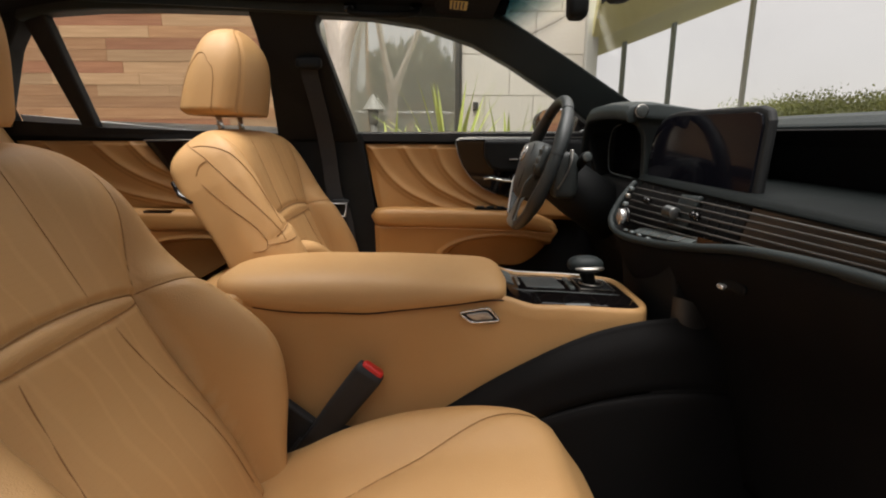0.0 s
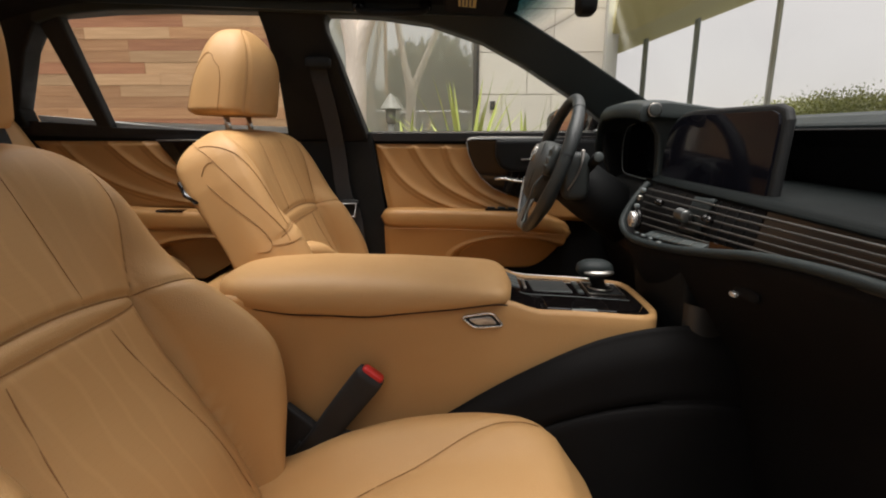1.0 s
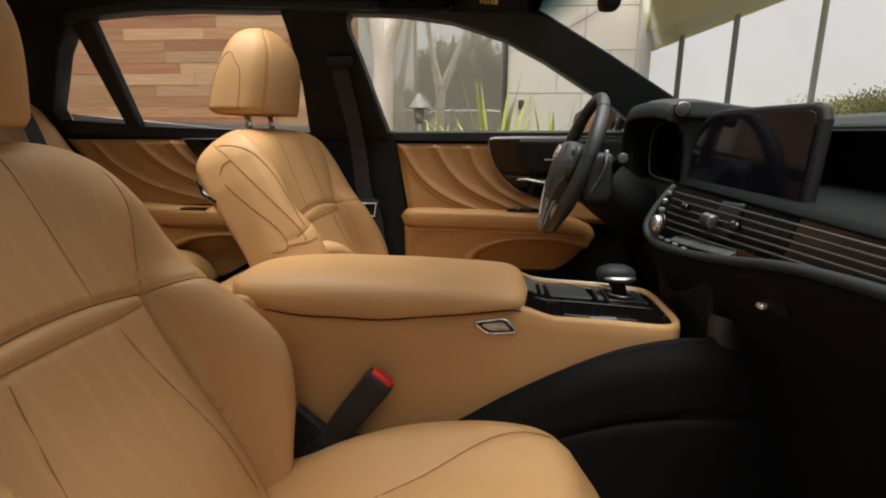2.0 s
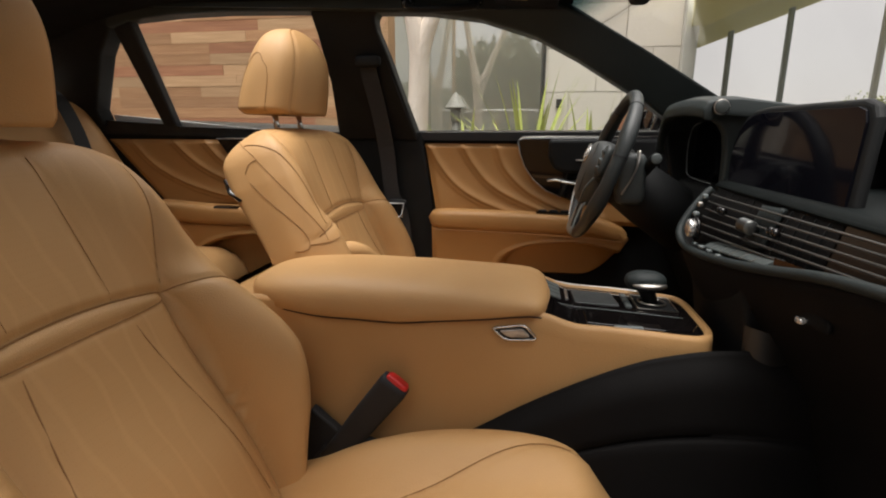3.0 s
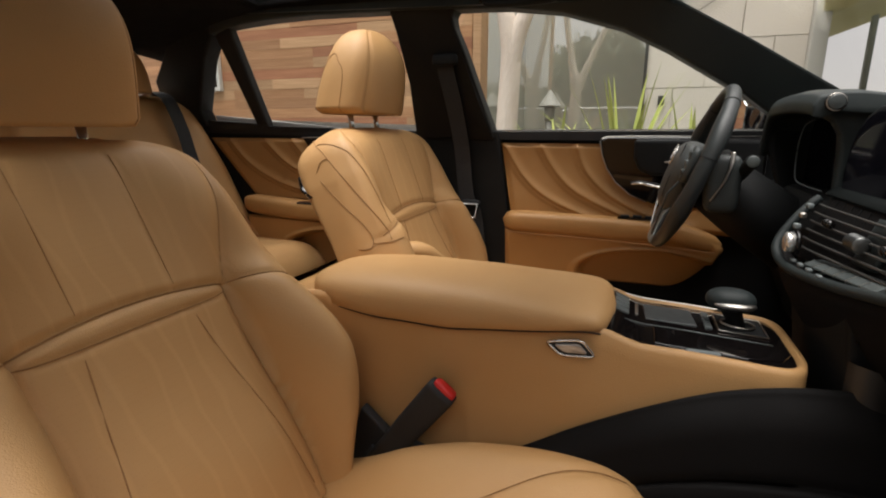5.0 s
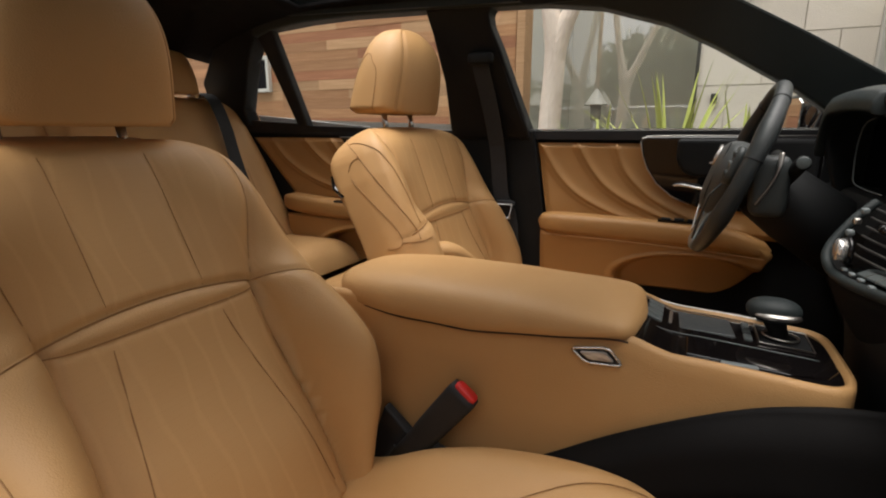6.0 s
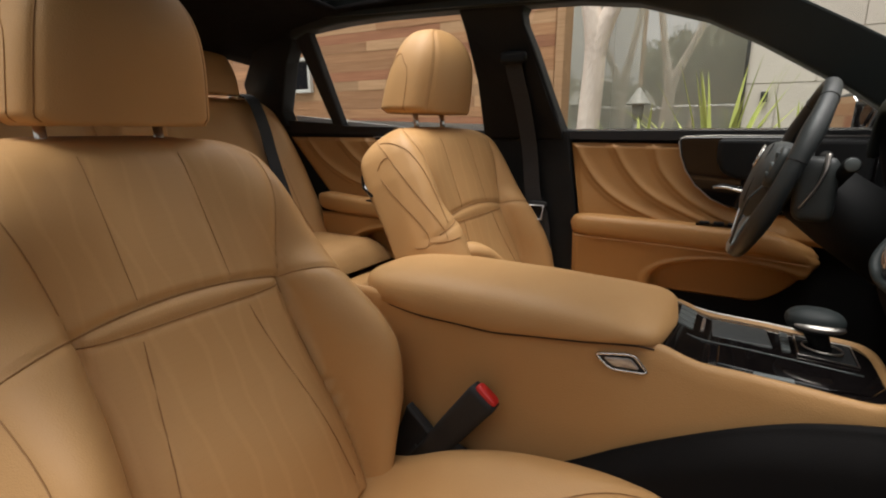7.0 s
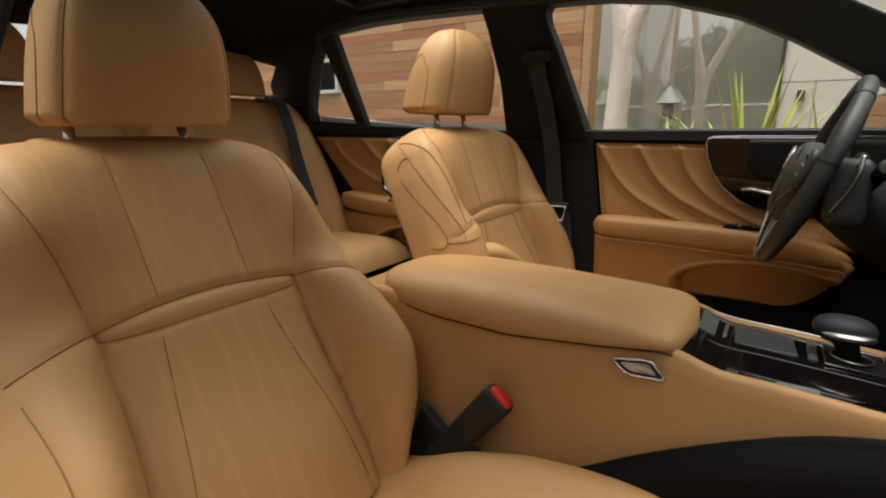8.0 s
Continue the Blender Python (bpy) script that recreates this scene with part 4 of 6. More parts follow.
vent_o, vent_i = rounded(vent_o), rounded(vent_i, 1)
bevel(mesh_ob("outlet_recess", *prism(vent_o, "y", 0.8392, 0.850), RUBBER, console, "black recess round the pull", smooth=False), 0.0005)
mesh_ob("side_outlet_ring", *tube([(x, 0.8395, z) for x, z in vent_o], 0.0021, 8, closed=True), CHROME, console, "bright silver frame of the side outlet")
bevel(mesh_ob("side_outlet", *prism(vent_i, "y", 0.8365, 0.852), mat("pewter_pull_metal", (0.55, 0.53, 0.50), 0.30, 0.5, color2=(0.24, 0.22, 0.21), scale=60, stretch=(1, 1, 4)), console, "satin silver pull in the console side", smooth=False), 0.002)
# shifter tray
tray_o = [(x, y) for x, y in con_outline(0.011) if x > 0.19]
tray_poly = [(0.170, 0.857)] + tray_o + [(0.170, 1.067)]
bevel(mesh_ob("tray", *prism(tray_poly, "z", 0.60, lambda p: con_top(p[0]) - 0.004), GLOSS, console, "glossy black shifter tray", smooth=False), 0.0008)
mesh_ob("tray_ramp", *grid(14, 2, lambda u, v: (0.085 + 0.092 * u, 0.857 + 0.210 * v, con_top(0.085 + 0.092 * u) - 0.0036)), GLOSS, console, "glossy black slope of the tray", smooth=True)
bevel(mesh_ob("cup_lid", *prism([(0.178, 0.872), (0.30, 0.872), (0.345, 0.888), (0.362, 0.92), (0.362, 0.940), (0.178, 0.940)], "z", lambda p: con_top(p[0]) - 0.005, lambda p: con_top(p[0]) - 0.0015), GLOSS, console, "glossy black sliding cup lid", smooth=False), 0.002)
bevel(mesh_ob("lid_pull", *box(0.220, 0.264, 0.859, 0.870, 0.640, 0.6505), GREY_BTN, console, "silver pull of the sliding lid", smooth=False), 0.002)
mesh_ob("tray_chrome", *tube([(0.10, 1.069, 0.668), (0.16, 1.070, 0.655), (0.25, 1.070, 0.650), (0.32, 1.062, 0.647)], 0.0016, 6, 20), SATIN, console, "chrome strip along the tray")
mesh_ob("tray_line", *tube([(0.13, 0.946, 0.6570), (0.16, 0.946, 0.6505), (0.22, 0.946, 0.6480), (0.345, 0.946, 0.6405)], 0.0010, 6, 20), GREY_KEY, console)
for i in range(4):
    bevel(mesh_ob("seat_button", *prism([(0.118 + 0.0, 0.972 + 0.022 * i), (0.142, 0.972 + 0.022 * i), (0.142, 0.991 + 0.022 * i), (0.118, 0.991 + 0.022 * i)], "z", 0.63, lambda p: con_top(p[0]) - 0.0012), GREY_KEY, console, "grey climate button", smooth=False), 0.0015)
bevel(mesh_ob("scroll_wheel", *box(0.1515, 0.1565, 0.985, 1.040, 0.63, 0.6535), SATIN, console, smooth=False), 0.002)
bevel(mesh_ob("touchpad", *prism([(0.168, 0.975), (0.246, 0.978), (0.240, 1.050), (0.164, 1.050)], "z", 0.63, lambda p: con_top(p[0]) - 0.0028), mat("dark_grey_touchpad", (0.045, 0.050, 0.050), 0.36, color2=(0.038, 0.042, 0.042), scale=80), console, "dark grey touchpad", smooth=False), 0.002)
for i in range(3):
    bevel(mesh_ob("pad_button", *prism([(0.257, 0.978 + 0.026 * i), (0.268, 0.978 + 0.026 * i), (0.268, 1.000 + 0.026 * i), (0.257, 1.000 + 0.026 * i)], "z", 0.63, lambda p: con_top(p[0]) - 0.0022), GREY_KEY, console, smooth=False), 0.0015)
bevel(mesh_ob("shift_gate", *prism([(0.276, 0.972), (0.345, 0.972), (0.345, 1.05), (0.276, 1.05)], "z", 0.63, lambda p: con_top(p[0]) - 0.0025), SOFT_BLACK, console, "black shift gate", smooth=False), 0.003)
mesh_ob("gate_trim", *tube([(0.276, 0.972, 0.6455), (0.345, 0.972, 0.6415), (0.345, 1.05, 0.6415), (0.276, 1.05, 0.6455)], 0.0011, 6, closed=True), SATIN, console)
shifter = mesh_ob("shift_lever", *tube([(0.306, 1.01, 0.635), (0.302, 1.01, 0.655), (0.297, 1.01, 0.668), (0.295, 1.01, 0.680)], [0.015, 0.013, 0.015, 0.024], 20), SOFT_BLACK, console, "black shift lever")
mesh_ob("shift_knob", *rbox(0.293, 1.01, 0.686, 0.073, 0.054, 0.037, 0.85), DASH_BLACK, shifter, "black leather shift knob")
mesh_ob("knob_cap", *rbox(0.297, 0.995, 0.682, 0.062, 0.036, 0.013, 0.9), SATIN, shifter, "satin silver side of the knob")
mesh_ob("gate_ring", *tube([(0.307 + 0.024 * math.cos(math.pi * k / 12), 1.01 + 0.021 * math.sin(math.pi * k / 12), 0.6465 - 0.0014 * math.cos(math.pi * k / 12)) for k in range(24)], 0.0018, 6, closed=True), SATIN, shifter, "satin ring round the lever's foot")
# black padded footwell side and tower under the dashboard
KNEE = [(-0.34, 0.36), (-0.10, 0.395), (0.0, 0.445), (0.03, 0.470), (0.113, 0.527), (0.232, 0.593), (0.312, 0.620), (0.40, 0.634), (0.50, 0.628), (0.62, 0.60)]


def knee(u, v):
    x = -0.34 + 0.96 * u
    zt = float(np.mean(np.interp([x + 0.015 * q for q in (-3, -2, -1, 0, 1, 2, 3)], [p[0] for p in KNEE], [p[1] for p in KNEE])))
    z = 0.265 + (zt - 0.265) * v
    out = 0.020 * smooth01(0, 0.12, 1 - v) + 0.05 * (1 - v) + 0.008 * math.exp(-((v - 0.68) / 0.02) ** 2) * -1
    return (x, 0.8435 - out, z)


k = mesh_ob("footwell_panel", *grid(60, 40, knee), FOOTWELL, console, "black leather footwell side panel")
s = k.modifiers.new("thick", "SOLIDIFY")
s.thickness, s.offset = 0.02, -1

# ---------- dashboard ----------
dash = thing("dashboard", "black leather dashboard with long vent slats and a wide dark screen", "dashboard")


def profile(poly, y0, y1, n=30, wob=None):
    rings = []
    for i in range(n):
        y = y0 + (y1 - y0) * i / (n - 1)
        rings.append([(x, y, z + (wob(y, x, z) if wob else 0)) for x, z in poly])
    return loft(rings)


bevel(mesh_ob("upper_pad", *profile([(0.555, 0.958), (0.575, 0.974), (0.64, 0.982), (0.88, 0.975), (0.88, 0.84), (0.64, 0.845), (0.615, 0.90), (0.585, 0.94)], 0.27, 1.57), DASH_BLACK, dash, "black leather upper dashboard", smooth=False), 0.010, 3)
# Proud black strip stands in for shade under the upper pad's overhang.
bevel(mesh_ob("upper_recess", *profile([(0.551, 0.955), (0.562, 0.957), (0.590, 0.934), (0.625, 0.872), (0.62, 0.866), (0.60, 0.870), (0.570, 0.930)], 0.275, 1.09), FOOTWELL, dash, "deep black recess beside the screen", smooth=False), 0.003)
bevel(mesh_ob("middle_pad", *profile([(0.425, 0.850), (0.437, 0.862), (0.50, 0.868), (0.66, 0.872), (0.86, 0.86), (0.86, 0.76), (0.47, 0.76), (0.465, 0.80), (0.46, 0.84)], 0.27, 1.125), SHELF, dash, "black leather shelf above the vents", smooth=False), 0.006, 3)
LIP = [(0.412, 1.088, 0.848), (0.384, 1.078, 0.818), (0.358, 1.062, 0.778), (0.355, 1.035, 0.757), (0.362, 0.98, 0.750), (0.376, 0.87, 0.760), (0.386, 0.77, 0.776), (0.394, 0.66, 0.797), (0.402, 0.56, 0.808), (0.412, 0.45, 0.812), (0.42, 0.27, 0.812)]
mesh_ob("lower_lip", *tube(LIP, 0.0070, 10, 70), DASH_BLACK, dash, "grey-green lip round the vent panel")
lip = curve_pts(LIP[2:], 60)


def lower_face(u, v):
    p = lip[min(int(u * 59.999), 59)]
    d = v
    return (p.x + 0.03 + 0.075 * d - 0.03 * math.cos(math.pi * min(d * 2, 1)), p.y, p.z - 0.006 - d * (p.z - 0.36))


lf = mesh_ob("lower_dash", *grid(60, 24, lower_face), FOOTWELL, dash, "black lower dashboard and glovebox")
s = lf.modifiers.new("thick", "SOLIDIFY")
s.thickness, s.offset = 0.02, 1
for k0, k1, mt in ((0.0, 0.47, FOOTWELL), (0.475, 1.0, WOODBACK)):
    mesh_ob("vent_back", *grid(24, 6, lambda q, v: (lambda u: (0.432 - 0.040 * (1 - v) * (1 - u), 1.09 - 0.82 * u, 0.752 + 0.055 * u + (0.852 - 0.752 - 0.055 * u) * v))(k0 + (k1 - k0) * q)), mt, dash, "dark back of the vent panel")
for i in range(6):
    f_ = i / 5
    a = (0.408 - 0.022 * f_, 1.088 - 0.004 * i, 0.838 - 0.066 * f_)
    b = (0.420, 0.27, 0.850 - 0.034 * f_)
    mid = [tuple(a[k] + (b[k] - a[k]) * t for k in range(3)) for t in (0, 0.08, 0.3, 0.6, 1)]
    mid[0] = (a[0] + 0.004, a[1], a[2])
    mesh_ob("vent_slat", *tube(mid, 0.0022, 6, 24, flat=0.75), SLAT, dash, "thin bronze vent slat")
for i in range(12):
    y = 1.06 - 0.030 * i
    if abs(y - 0.872) > 0.04:
        t = (1.09 - y) / 0.82
        bevel(mesh_ob("vent_vane", *prism([(0.428, 0.846), (0.434, 0.846), (0.416, 0.770 + 0.03 * t), (0.407, 0.770 + 0.03 * t)], "y", y - 0.0012, y + 0.0012), SOFT_BLACK, dash, "thin black vent vane", smooth=False), 0.0005)
vf_ = mesh_ob("vent_frame", *grid(10, 10, lambda u, v: (0.404 + 0.018 * v + 0.003 * abs(2 * u - 1) ** 2, 0.905 - 0.066 * u - 0.01 * v, 0.784 + 0.060 * v + 0.004 * u)), DASH_BLACK, dash, "grey-green vent frame")
sv = vf_.modifiers.new("thick", "SOLIDIFY")
sv.thickness, sv.offset = 0.006, 0
ribs = 9
w = 0.016
tw = mesh_ob("vent_thumbwheel", *tube([(0.397, 0.876 - w + 2 * w * k / (2 * ribs), 0.815) for k in range(2 * ribs + 1)], [0.0110 if k % 2 else 0.0090 for k in range(2 * ribs + 1)], 18), SPOKE_VENT, dash, "ribbed silver vent thumbwheel")
for y, z in ((0.984, 0.822), (0.793, 0.822)):
    for q in (-0.006, 0.006):
        mesh_ob("vent_knob", *tube([(0.400, y + q - 0.004, z), (0.398, y + q - 0.003, z), (0.398, y + q + 0.003, z), (0.400, y + q + 0.004, z)], [0.004, 0.0065, 0.0065, 0.004], 14), GLOSS, dash, "small black vent knob")
# row of climate keys
def key_section(y, grow=0.0):
    """Slanting cross-section of the key row at y."""
    t = (0.990 - y) / 0.214
    x0, z0 = 0.377 + 0.009 * t, 0.7565 + 0.0215 * t
    return [(x0 - grow, y, z0), (x0 - grow, y, z0 + 0.003 + grow), (x0 + 0.013, y, z0 + 0.0105 + grow), (x0 + 0.024, y, z0 + 0.0110), (x0 + 0.024, y, z0)]


for i in range(6):
    y = 0.990 - 0.0357 * i
    bevel(mesh_ob("climate_key", *loft([key_section(y - 0.0345), key_section(y)]), GREY_KEY, dash, "grey climate key", smooth=False), 0.0010, 2)
    if i < 5:
        mesh_ob("key_bar", *loft([key_section(y - 0.0356, 0.0004), key_section(y - 0.0346, 0.0004)]), SATIN, dash, smooth=False)
for i, y in enumerate((1.000, 0.970, 0.938, 0.902)):
    bevel(mesh_ob("toggle", *rbox(0.3660 + 0.002 * i, y, 0.7612 + 0.0005 * i, 0.007, 0.013, 0.0045, 0.35, 12, 7), GREY_BTN, dash, "small silver toggle"), 0.001)
mesh_ob("volume_knob", *tube([(0.3650, 1.012, 0.786), (0.3560, 1.012, 0.786), (0.3540, 1.012, 0.786), (0.3530, 1.012, 0.786)], [0.0165, 0.0160, 0.0140, 0.0085], 12), CHROME, dash, "faceted chrome rotary knob")
mesh_ob("volume_ring", *tube([(0.372, 1.012, 0.786), (0.366, 1.012, 0.786)], 0.0195, 22), GLOSS, dash)
for k, (x, y, z) in enumerate(((0.376, 1.032, 0.810), (0.385, 1.046, 0.825), (0.396, 1.060, 0.838))):
    bevel(mesh_ob("stack_button", *rbox(x - 0.006, y - 0.01, z, 0.010, 0.012, 0.009, 0.5, 12, 7), GREY_BTN if k != 1 else SATIN, dash, "small silver button"), 0.001)
mesh_ob("trim_wood", *grid(24, 4, lambda u, v: (0.391 + 0.012 * u, 0.765 - 0.24 * u, 0.782 + 0.024 * u + 0.012 * v * (1 - u))), WOODTRIM, dash, "dark wood strip under the slats")
# screen
def scr_x(p, off=0.0):
    return 0.446 + 0.10 * (p[1] - 0.865) + 0.02 * (1.1 - p[0]) + off


scr = bevel(mesh_ob("screen_housing", *prism([(1.112, 0.852), (1.122, 0.885), (1.124, 0.930), (1.113, 0.958), (1.094, 0.976), (1.064, 0.988), (1.02, 0.992), (0.772, 0.990), (0.751, 0.984), (0.741, 0.968), (0.733, 0.850)], "x", scr_x, lambda p: scr_x(p, 0.014)), SOFT_BLACK, dash, "black screen housing", smooth=False), 0.006, 3)
bevel(mesh_ob("screen_glass", *prism([(1.103, 0.862), (1.112, 0.890), (1.113, 0.928), (1.103, 0.953), (1.086, 0.968), (1.058, 0.979), (1.02, 0.983), (0.775, 0.981), (0.759, 0.976), (0.752, 0.962), (0.746, 0.860)], "x", lambda p: scr_x(p, -0.003), lambda p: scr_x(p, 0.001)), SCREEN, scr, "dark glossy display glass", smooth=False), 0.001)
# Footwell black on this plinth stands in for shade behind the screen.
bevel(mesh_ob("screen_plinth", *box(0.47, 0.60, 0.92, 1.10, 0.862, 0.935), FOOTWELL, dash, smooth=False), 0.01)
# instrument hood with its drive knob
def hood_drop(y):
    return -0.075 * max(0.0, (y - 1.375) / 0.07) ** 2.6 + 0.012 * math.sin(math.pi * min(1, max(0, (y - 1.10) / 0.345))) ** 0.6


bevel(mesh_ob("cluster_hood", *profile([(0.388, 0.972), (0.386, 0.990), (0.394, 1.004), (0.415, 1.010), (0.45, 1.010), (0.62, 0.988), (0.62, 0.965), (0.42, 0.980), (0.40, 0.970)], 1.10, 1.445, 40,
      lambda y, x, z: hood_drop(y) * (1 if x < 0.5 else 0.4)), DASH_BLACK, dash, "black leather instrument hood"), 0.004, 2)
bevel(mesh_ob("hood_side", *prism([(0.397, 0.995), (0.60, 0.98), (0.60, 0.80), (0.445, 0.82), (0.441, 0.86), (0.440, 0.91), (0.436, 0.945), (0.424, 0.965), (0.405, 0.978)], "y", 1.128, 1.15), DASH_BLACK, dash, "black leather cheek beside the instruments", smooth=False), 0.006, 3)
bevel(mesh_ob("hood_side", *prism([(0.400, 0.965), (0.60, 0.97), (0.60, 0.80), (0.44, 0.80), (0.415, 0.87), (0.403, 0.92)], "y", 1.425, 1.447), SOFT_BLACK, dash, "black leather cheek beside the instruments", smooth=False), 0.008, 3)
mesh_ob("drive_knob", *tube([(0.420, 1.150, 0.995), (0.415, 1.110, 0.995), (0.413, 1.092, 0.995), (0.4125, 1.088, 0.995)], [0.012, 0.0145, 0.0145, 0.012], 22), SOFT_BLACK, dash, "black drive mode knob")
mesh_ob("drive_knob_ring", *tube([(0.4127 + 0.0128 * math.cos(2 * math.pi * k / 24), 1.0895, 0.995 + 0.0128 * math.sin(2 * math.pi * k / 24)) for k in range(24)], 0.0011, 6, closed=True, up=(0, 1, 0)), SATIN, dash, "thin silver ring of the drive knob")
mesh_ob("drive_knob_face", *tube([(0.4127, 1.0882, 0.995), (0.4126, 1.0868, 0.995), (0.4126, 1.0862, 0.995)], [0.0118, 0.0112, 0.0095], 22), GREY_DARK, dash, "grey face of the drive knob")
bevel(mesh_ob("instrument_display", *prism([(1.13, 0.84), (1.13, 0.975), (1.445, 0.975), (1.445, 0.84)], "x", 0.475, 0.50), SCREEN, dash, "dark instrument display", smooth=False), 0.004)
mesh_ob("cluster_ring", *tube([(0.442, 1.290, 0.972), (0.442, 1.345, 0.962), (0.442, 1.368, 0.935), (0.442, 1.372, 0.905), (0.442, 1.366, 0.872), (0.442, 1.350, 0.853), (0.442, 1.28, 0.848), (0.442, 1.19, 0.848)], 0.0014, 6, 40), GREY_BTN, dash, "thin grey frame of the instruments")
bevel(mesh_ob("driver_dash", *profile([(0.44, 0.835), (0.50, 0.85), (0.86, 0.85), (0.86, 0.5), (0.52, 0.5), (0.45, 0.66), (0.425, 0.78)], 1.105, 1.57), SOFT_BLACK, dash, "black knee panel below the instruments", smooth=False), 0.012, 3)
# centre stack under the lip, with its curved dark trim
bevel(mesh_ob("stack_panel", *profile([(0.385, 0.745), (0.88, 0.745), (0.88, 0.45), (0.42, 0.45), (0.405, 0.62), (0.393, 0.70)], 0.835, 1.095), SOFT_BLACK, dash, "black lower centre stack", smooth=False), 0.02, 4)
mesh_ob("stack_trim", *grid(20, 10, lambda u, v: (0.396 + 0.078 * u, 0.833 - 0.018 * math.sin(math.pi * u) ** 0.7, 0.618 + (0.058 - 0.012 * u) * v)), mat("dark_grey_gloss_trim", (0.035, 0.032, 0.030), 0.32, 0.5, color2=(0.028, 0.026, 0.024), scale=30), dash, "curved glossy dark trim at the stack")
for z_, x_ in ((0.722, 0.396), (0.700, 0.400)):
    bevel(mesh_ob("stack_slot", *prism([(x_, z_), (x_ + 0.002, z_ + 0.006), (x_ + 0.085, z_ - 0.022), (x_ + 0.083, z_ - 0.028)], "y", 0.8305, 0.836), GLOSS, dash, "black slot in the centre stack", smooth=False), 0.001)
bevel(mesh_ob("glovebox_latch", *rbox(0.3990, 0.697, 0.735, 0.010, 0.015, 0.008, 0.6), CHROME, dash, "small chrome glovebox latch"), 0.001)
# Black pad drawn for the thin shadow line beside the latch.
mesh_ob("latch_recess", *rbox(0.4065, 0.682, 0.741, 0.008, 0.060, 0.018, 0.6), FOOTWELL, dash)

# ---------- steering wheel ----------
wheel = thing("steering_wheel", "grey-black leather steering wheel with a silver badge and trim", "steering wheel")
WC = Vector((0.2425, 1.3057, 0.8736))
tilt = radians(19.8)
WU, WN = Vector((math.sin(tilt), 0, math.cos(tilt))), Vector((-math.cos(tilt), 0, math.sin(tilt)))
WY = Vector((0, 1, 0))
GRIP = mat("charcoal_wheel_leather", (0.033, 0.038, 0.038), 0.42, color2=(0.025, 0.029, 0.029), scale=20, bump=0.35, bump_scale=500, bump_dist=0.0006)
HUBSKIN = mat("soft_charcoal_airbag_skin", (0.075, 0.081, 0.079), 0.5, color2=(0.062, 0.068, 0.066), scale=30, bump=0.3, bump_scale=700, bump_dist=0.0005)
POLISHED = mat("polished_spoke_trim", (0.80, 0.79, 0.77), 0.22, 0.45)
SPOKE_SATIN = mat("satin_grey_spoke_metal", (0.30, 0.32, 0.31), 0.38, 0.55, color2=(0.26, 0.28, 0.27), scale=40)


def wp(a, b, c=0.0):
    """A point of the wheel: a across, b up, c towards the driver."""
    return WC + WY * a + WU * b + WN * c


def rim_r(th):
    """Half-widths of the rim section, swollen at the thumb rests."""
    g = math.exp(-((abs(th) - 0.50) / 0.22) ** 2) + math.exp(-((abs(th - math.pi * (1 if th > 0 else -1)) - 0.50) / 0.22) ** 2) if th > -0.2 else 0
    side_ = abs(math.cos(th))
    return 0.0128 + 0.0012 * side_ + 0.0022 * g, 0.0132 + 0.0012 * side_ + 0.003 * g


def rim_point(th, ph, grow=0.0):
    rr_, ra_ = rim_r(th)
    r_ = 0.1645 + (rr_ + grow) * math.cos(ph)
    return wp(r_ * math.cos(th), r_ * math.sin(th), (ra_ + grow) * math.sin(ph))


rim = mesh_ob("rim", *loft([[rim_point(-math.pi / 2 + 2 * math.pi * i / 96, 2 * math.pi * k / 18) for k in range(18)] for i in range(97)]), GRIP, wheel, "leather wheel rim")
for th in (-0.62, 0.18, 0.95, math.pi - 0.95, math.pi - 0.18, -math.pi + 0.62):
    mesh_ob("rim_seam", *tube([rim_point(th, 2 * math.pi * k / 18, 0.0003) for k in range(18)], 0.0011, 5, closed=True), RUBBER, rim, "stitched leather joint")
mesh_ob("inner_stitch", *tube([rim_point(2 * math.pi * k / 80 - math.pi, math.pi, 0.0003) for k in range(80)], 0.0009, 5, closed=True), RUBBER, rim)
rings = []
for r, c in ((0.96, -0.030), (1.0, -0.008), (1.0, 0.014), (0.95, 0.025), (0.86, 0.033), (0.70, 0.039), (0.45, 0.0425), (0.2, 0.044), (0.01, 0.0445)):
    ring_ = []
    for k in range(48):
        a = 2 * math.pi * k / 48
        b_ = (0.058 if math.sin(a) > 0 else 0.094) * math.copysign(abs(math.sin(a)) ** 0.75, math.sin(a))
        w_ = 0.080 * (1 - 0.42 * smooth01(0.01, -0.095, b_)) * math.copysign(abs(math.cos(a)) ** 0.7, math.cos(a))
        ring_.append(wp(w_ * r, b_ * r - 0.004, c))
    rings.append(ring_)
hub = mesh_ob("hub", *loft(rings), HUBSKIN, wheel, "charcoal airbag cover")
for sg in (-1, 1):
    mesh_ob("hub_groove", *tube([wp(sg * 0.048, 0.044, 0.0355), wp(sg * 0.058, 0.015, 0.0363), wp(sg * 0.050, -0.03, 0.0365), wp(sg * 0.034, -0.07, 0.032)], 0.0011, 5, 20), RUBBER, hub)
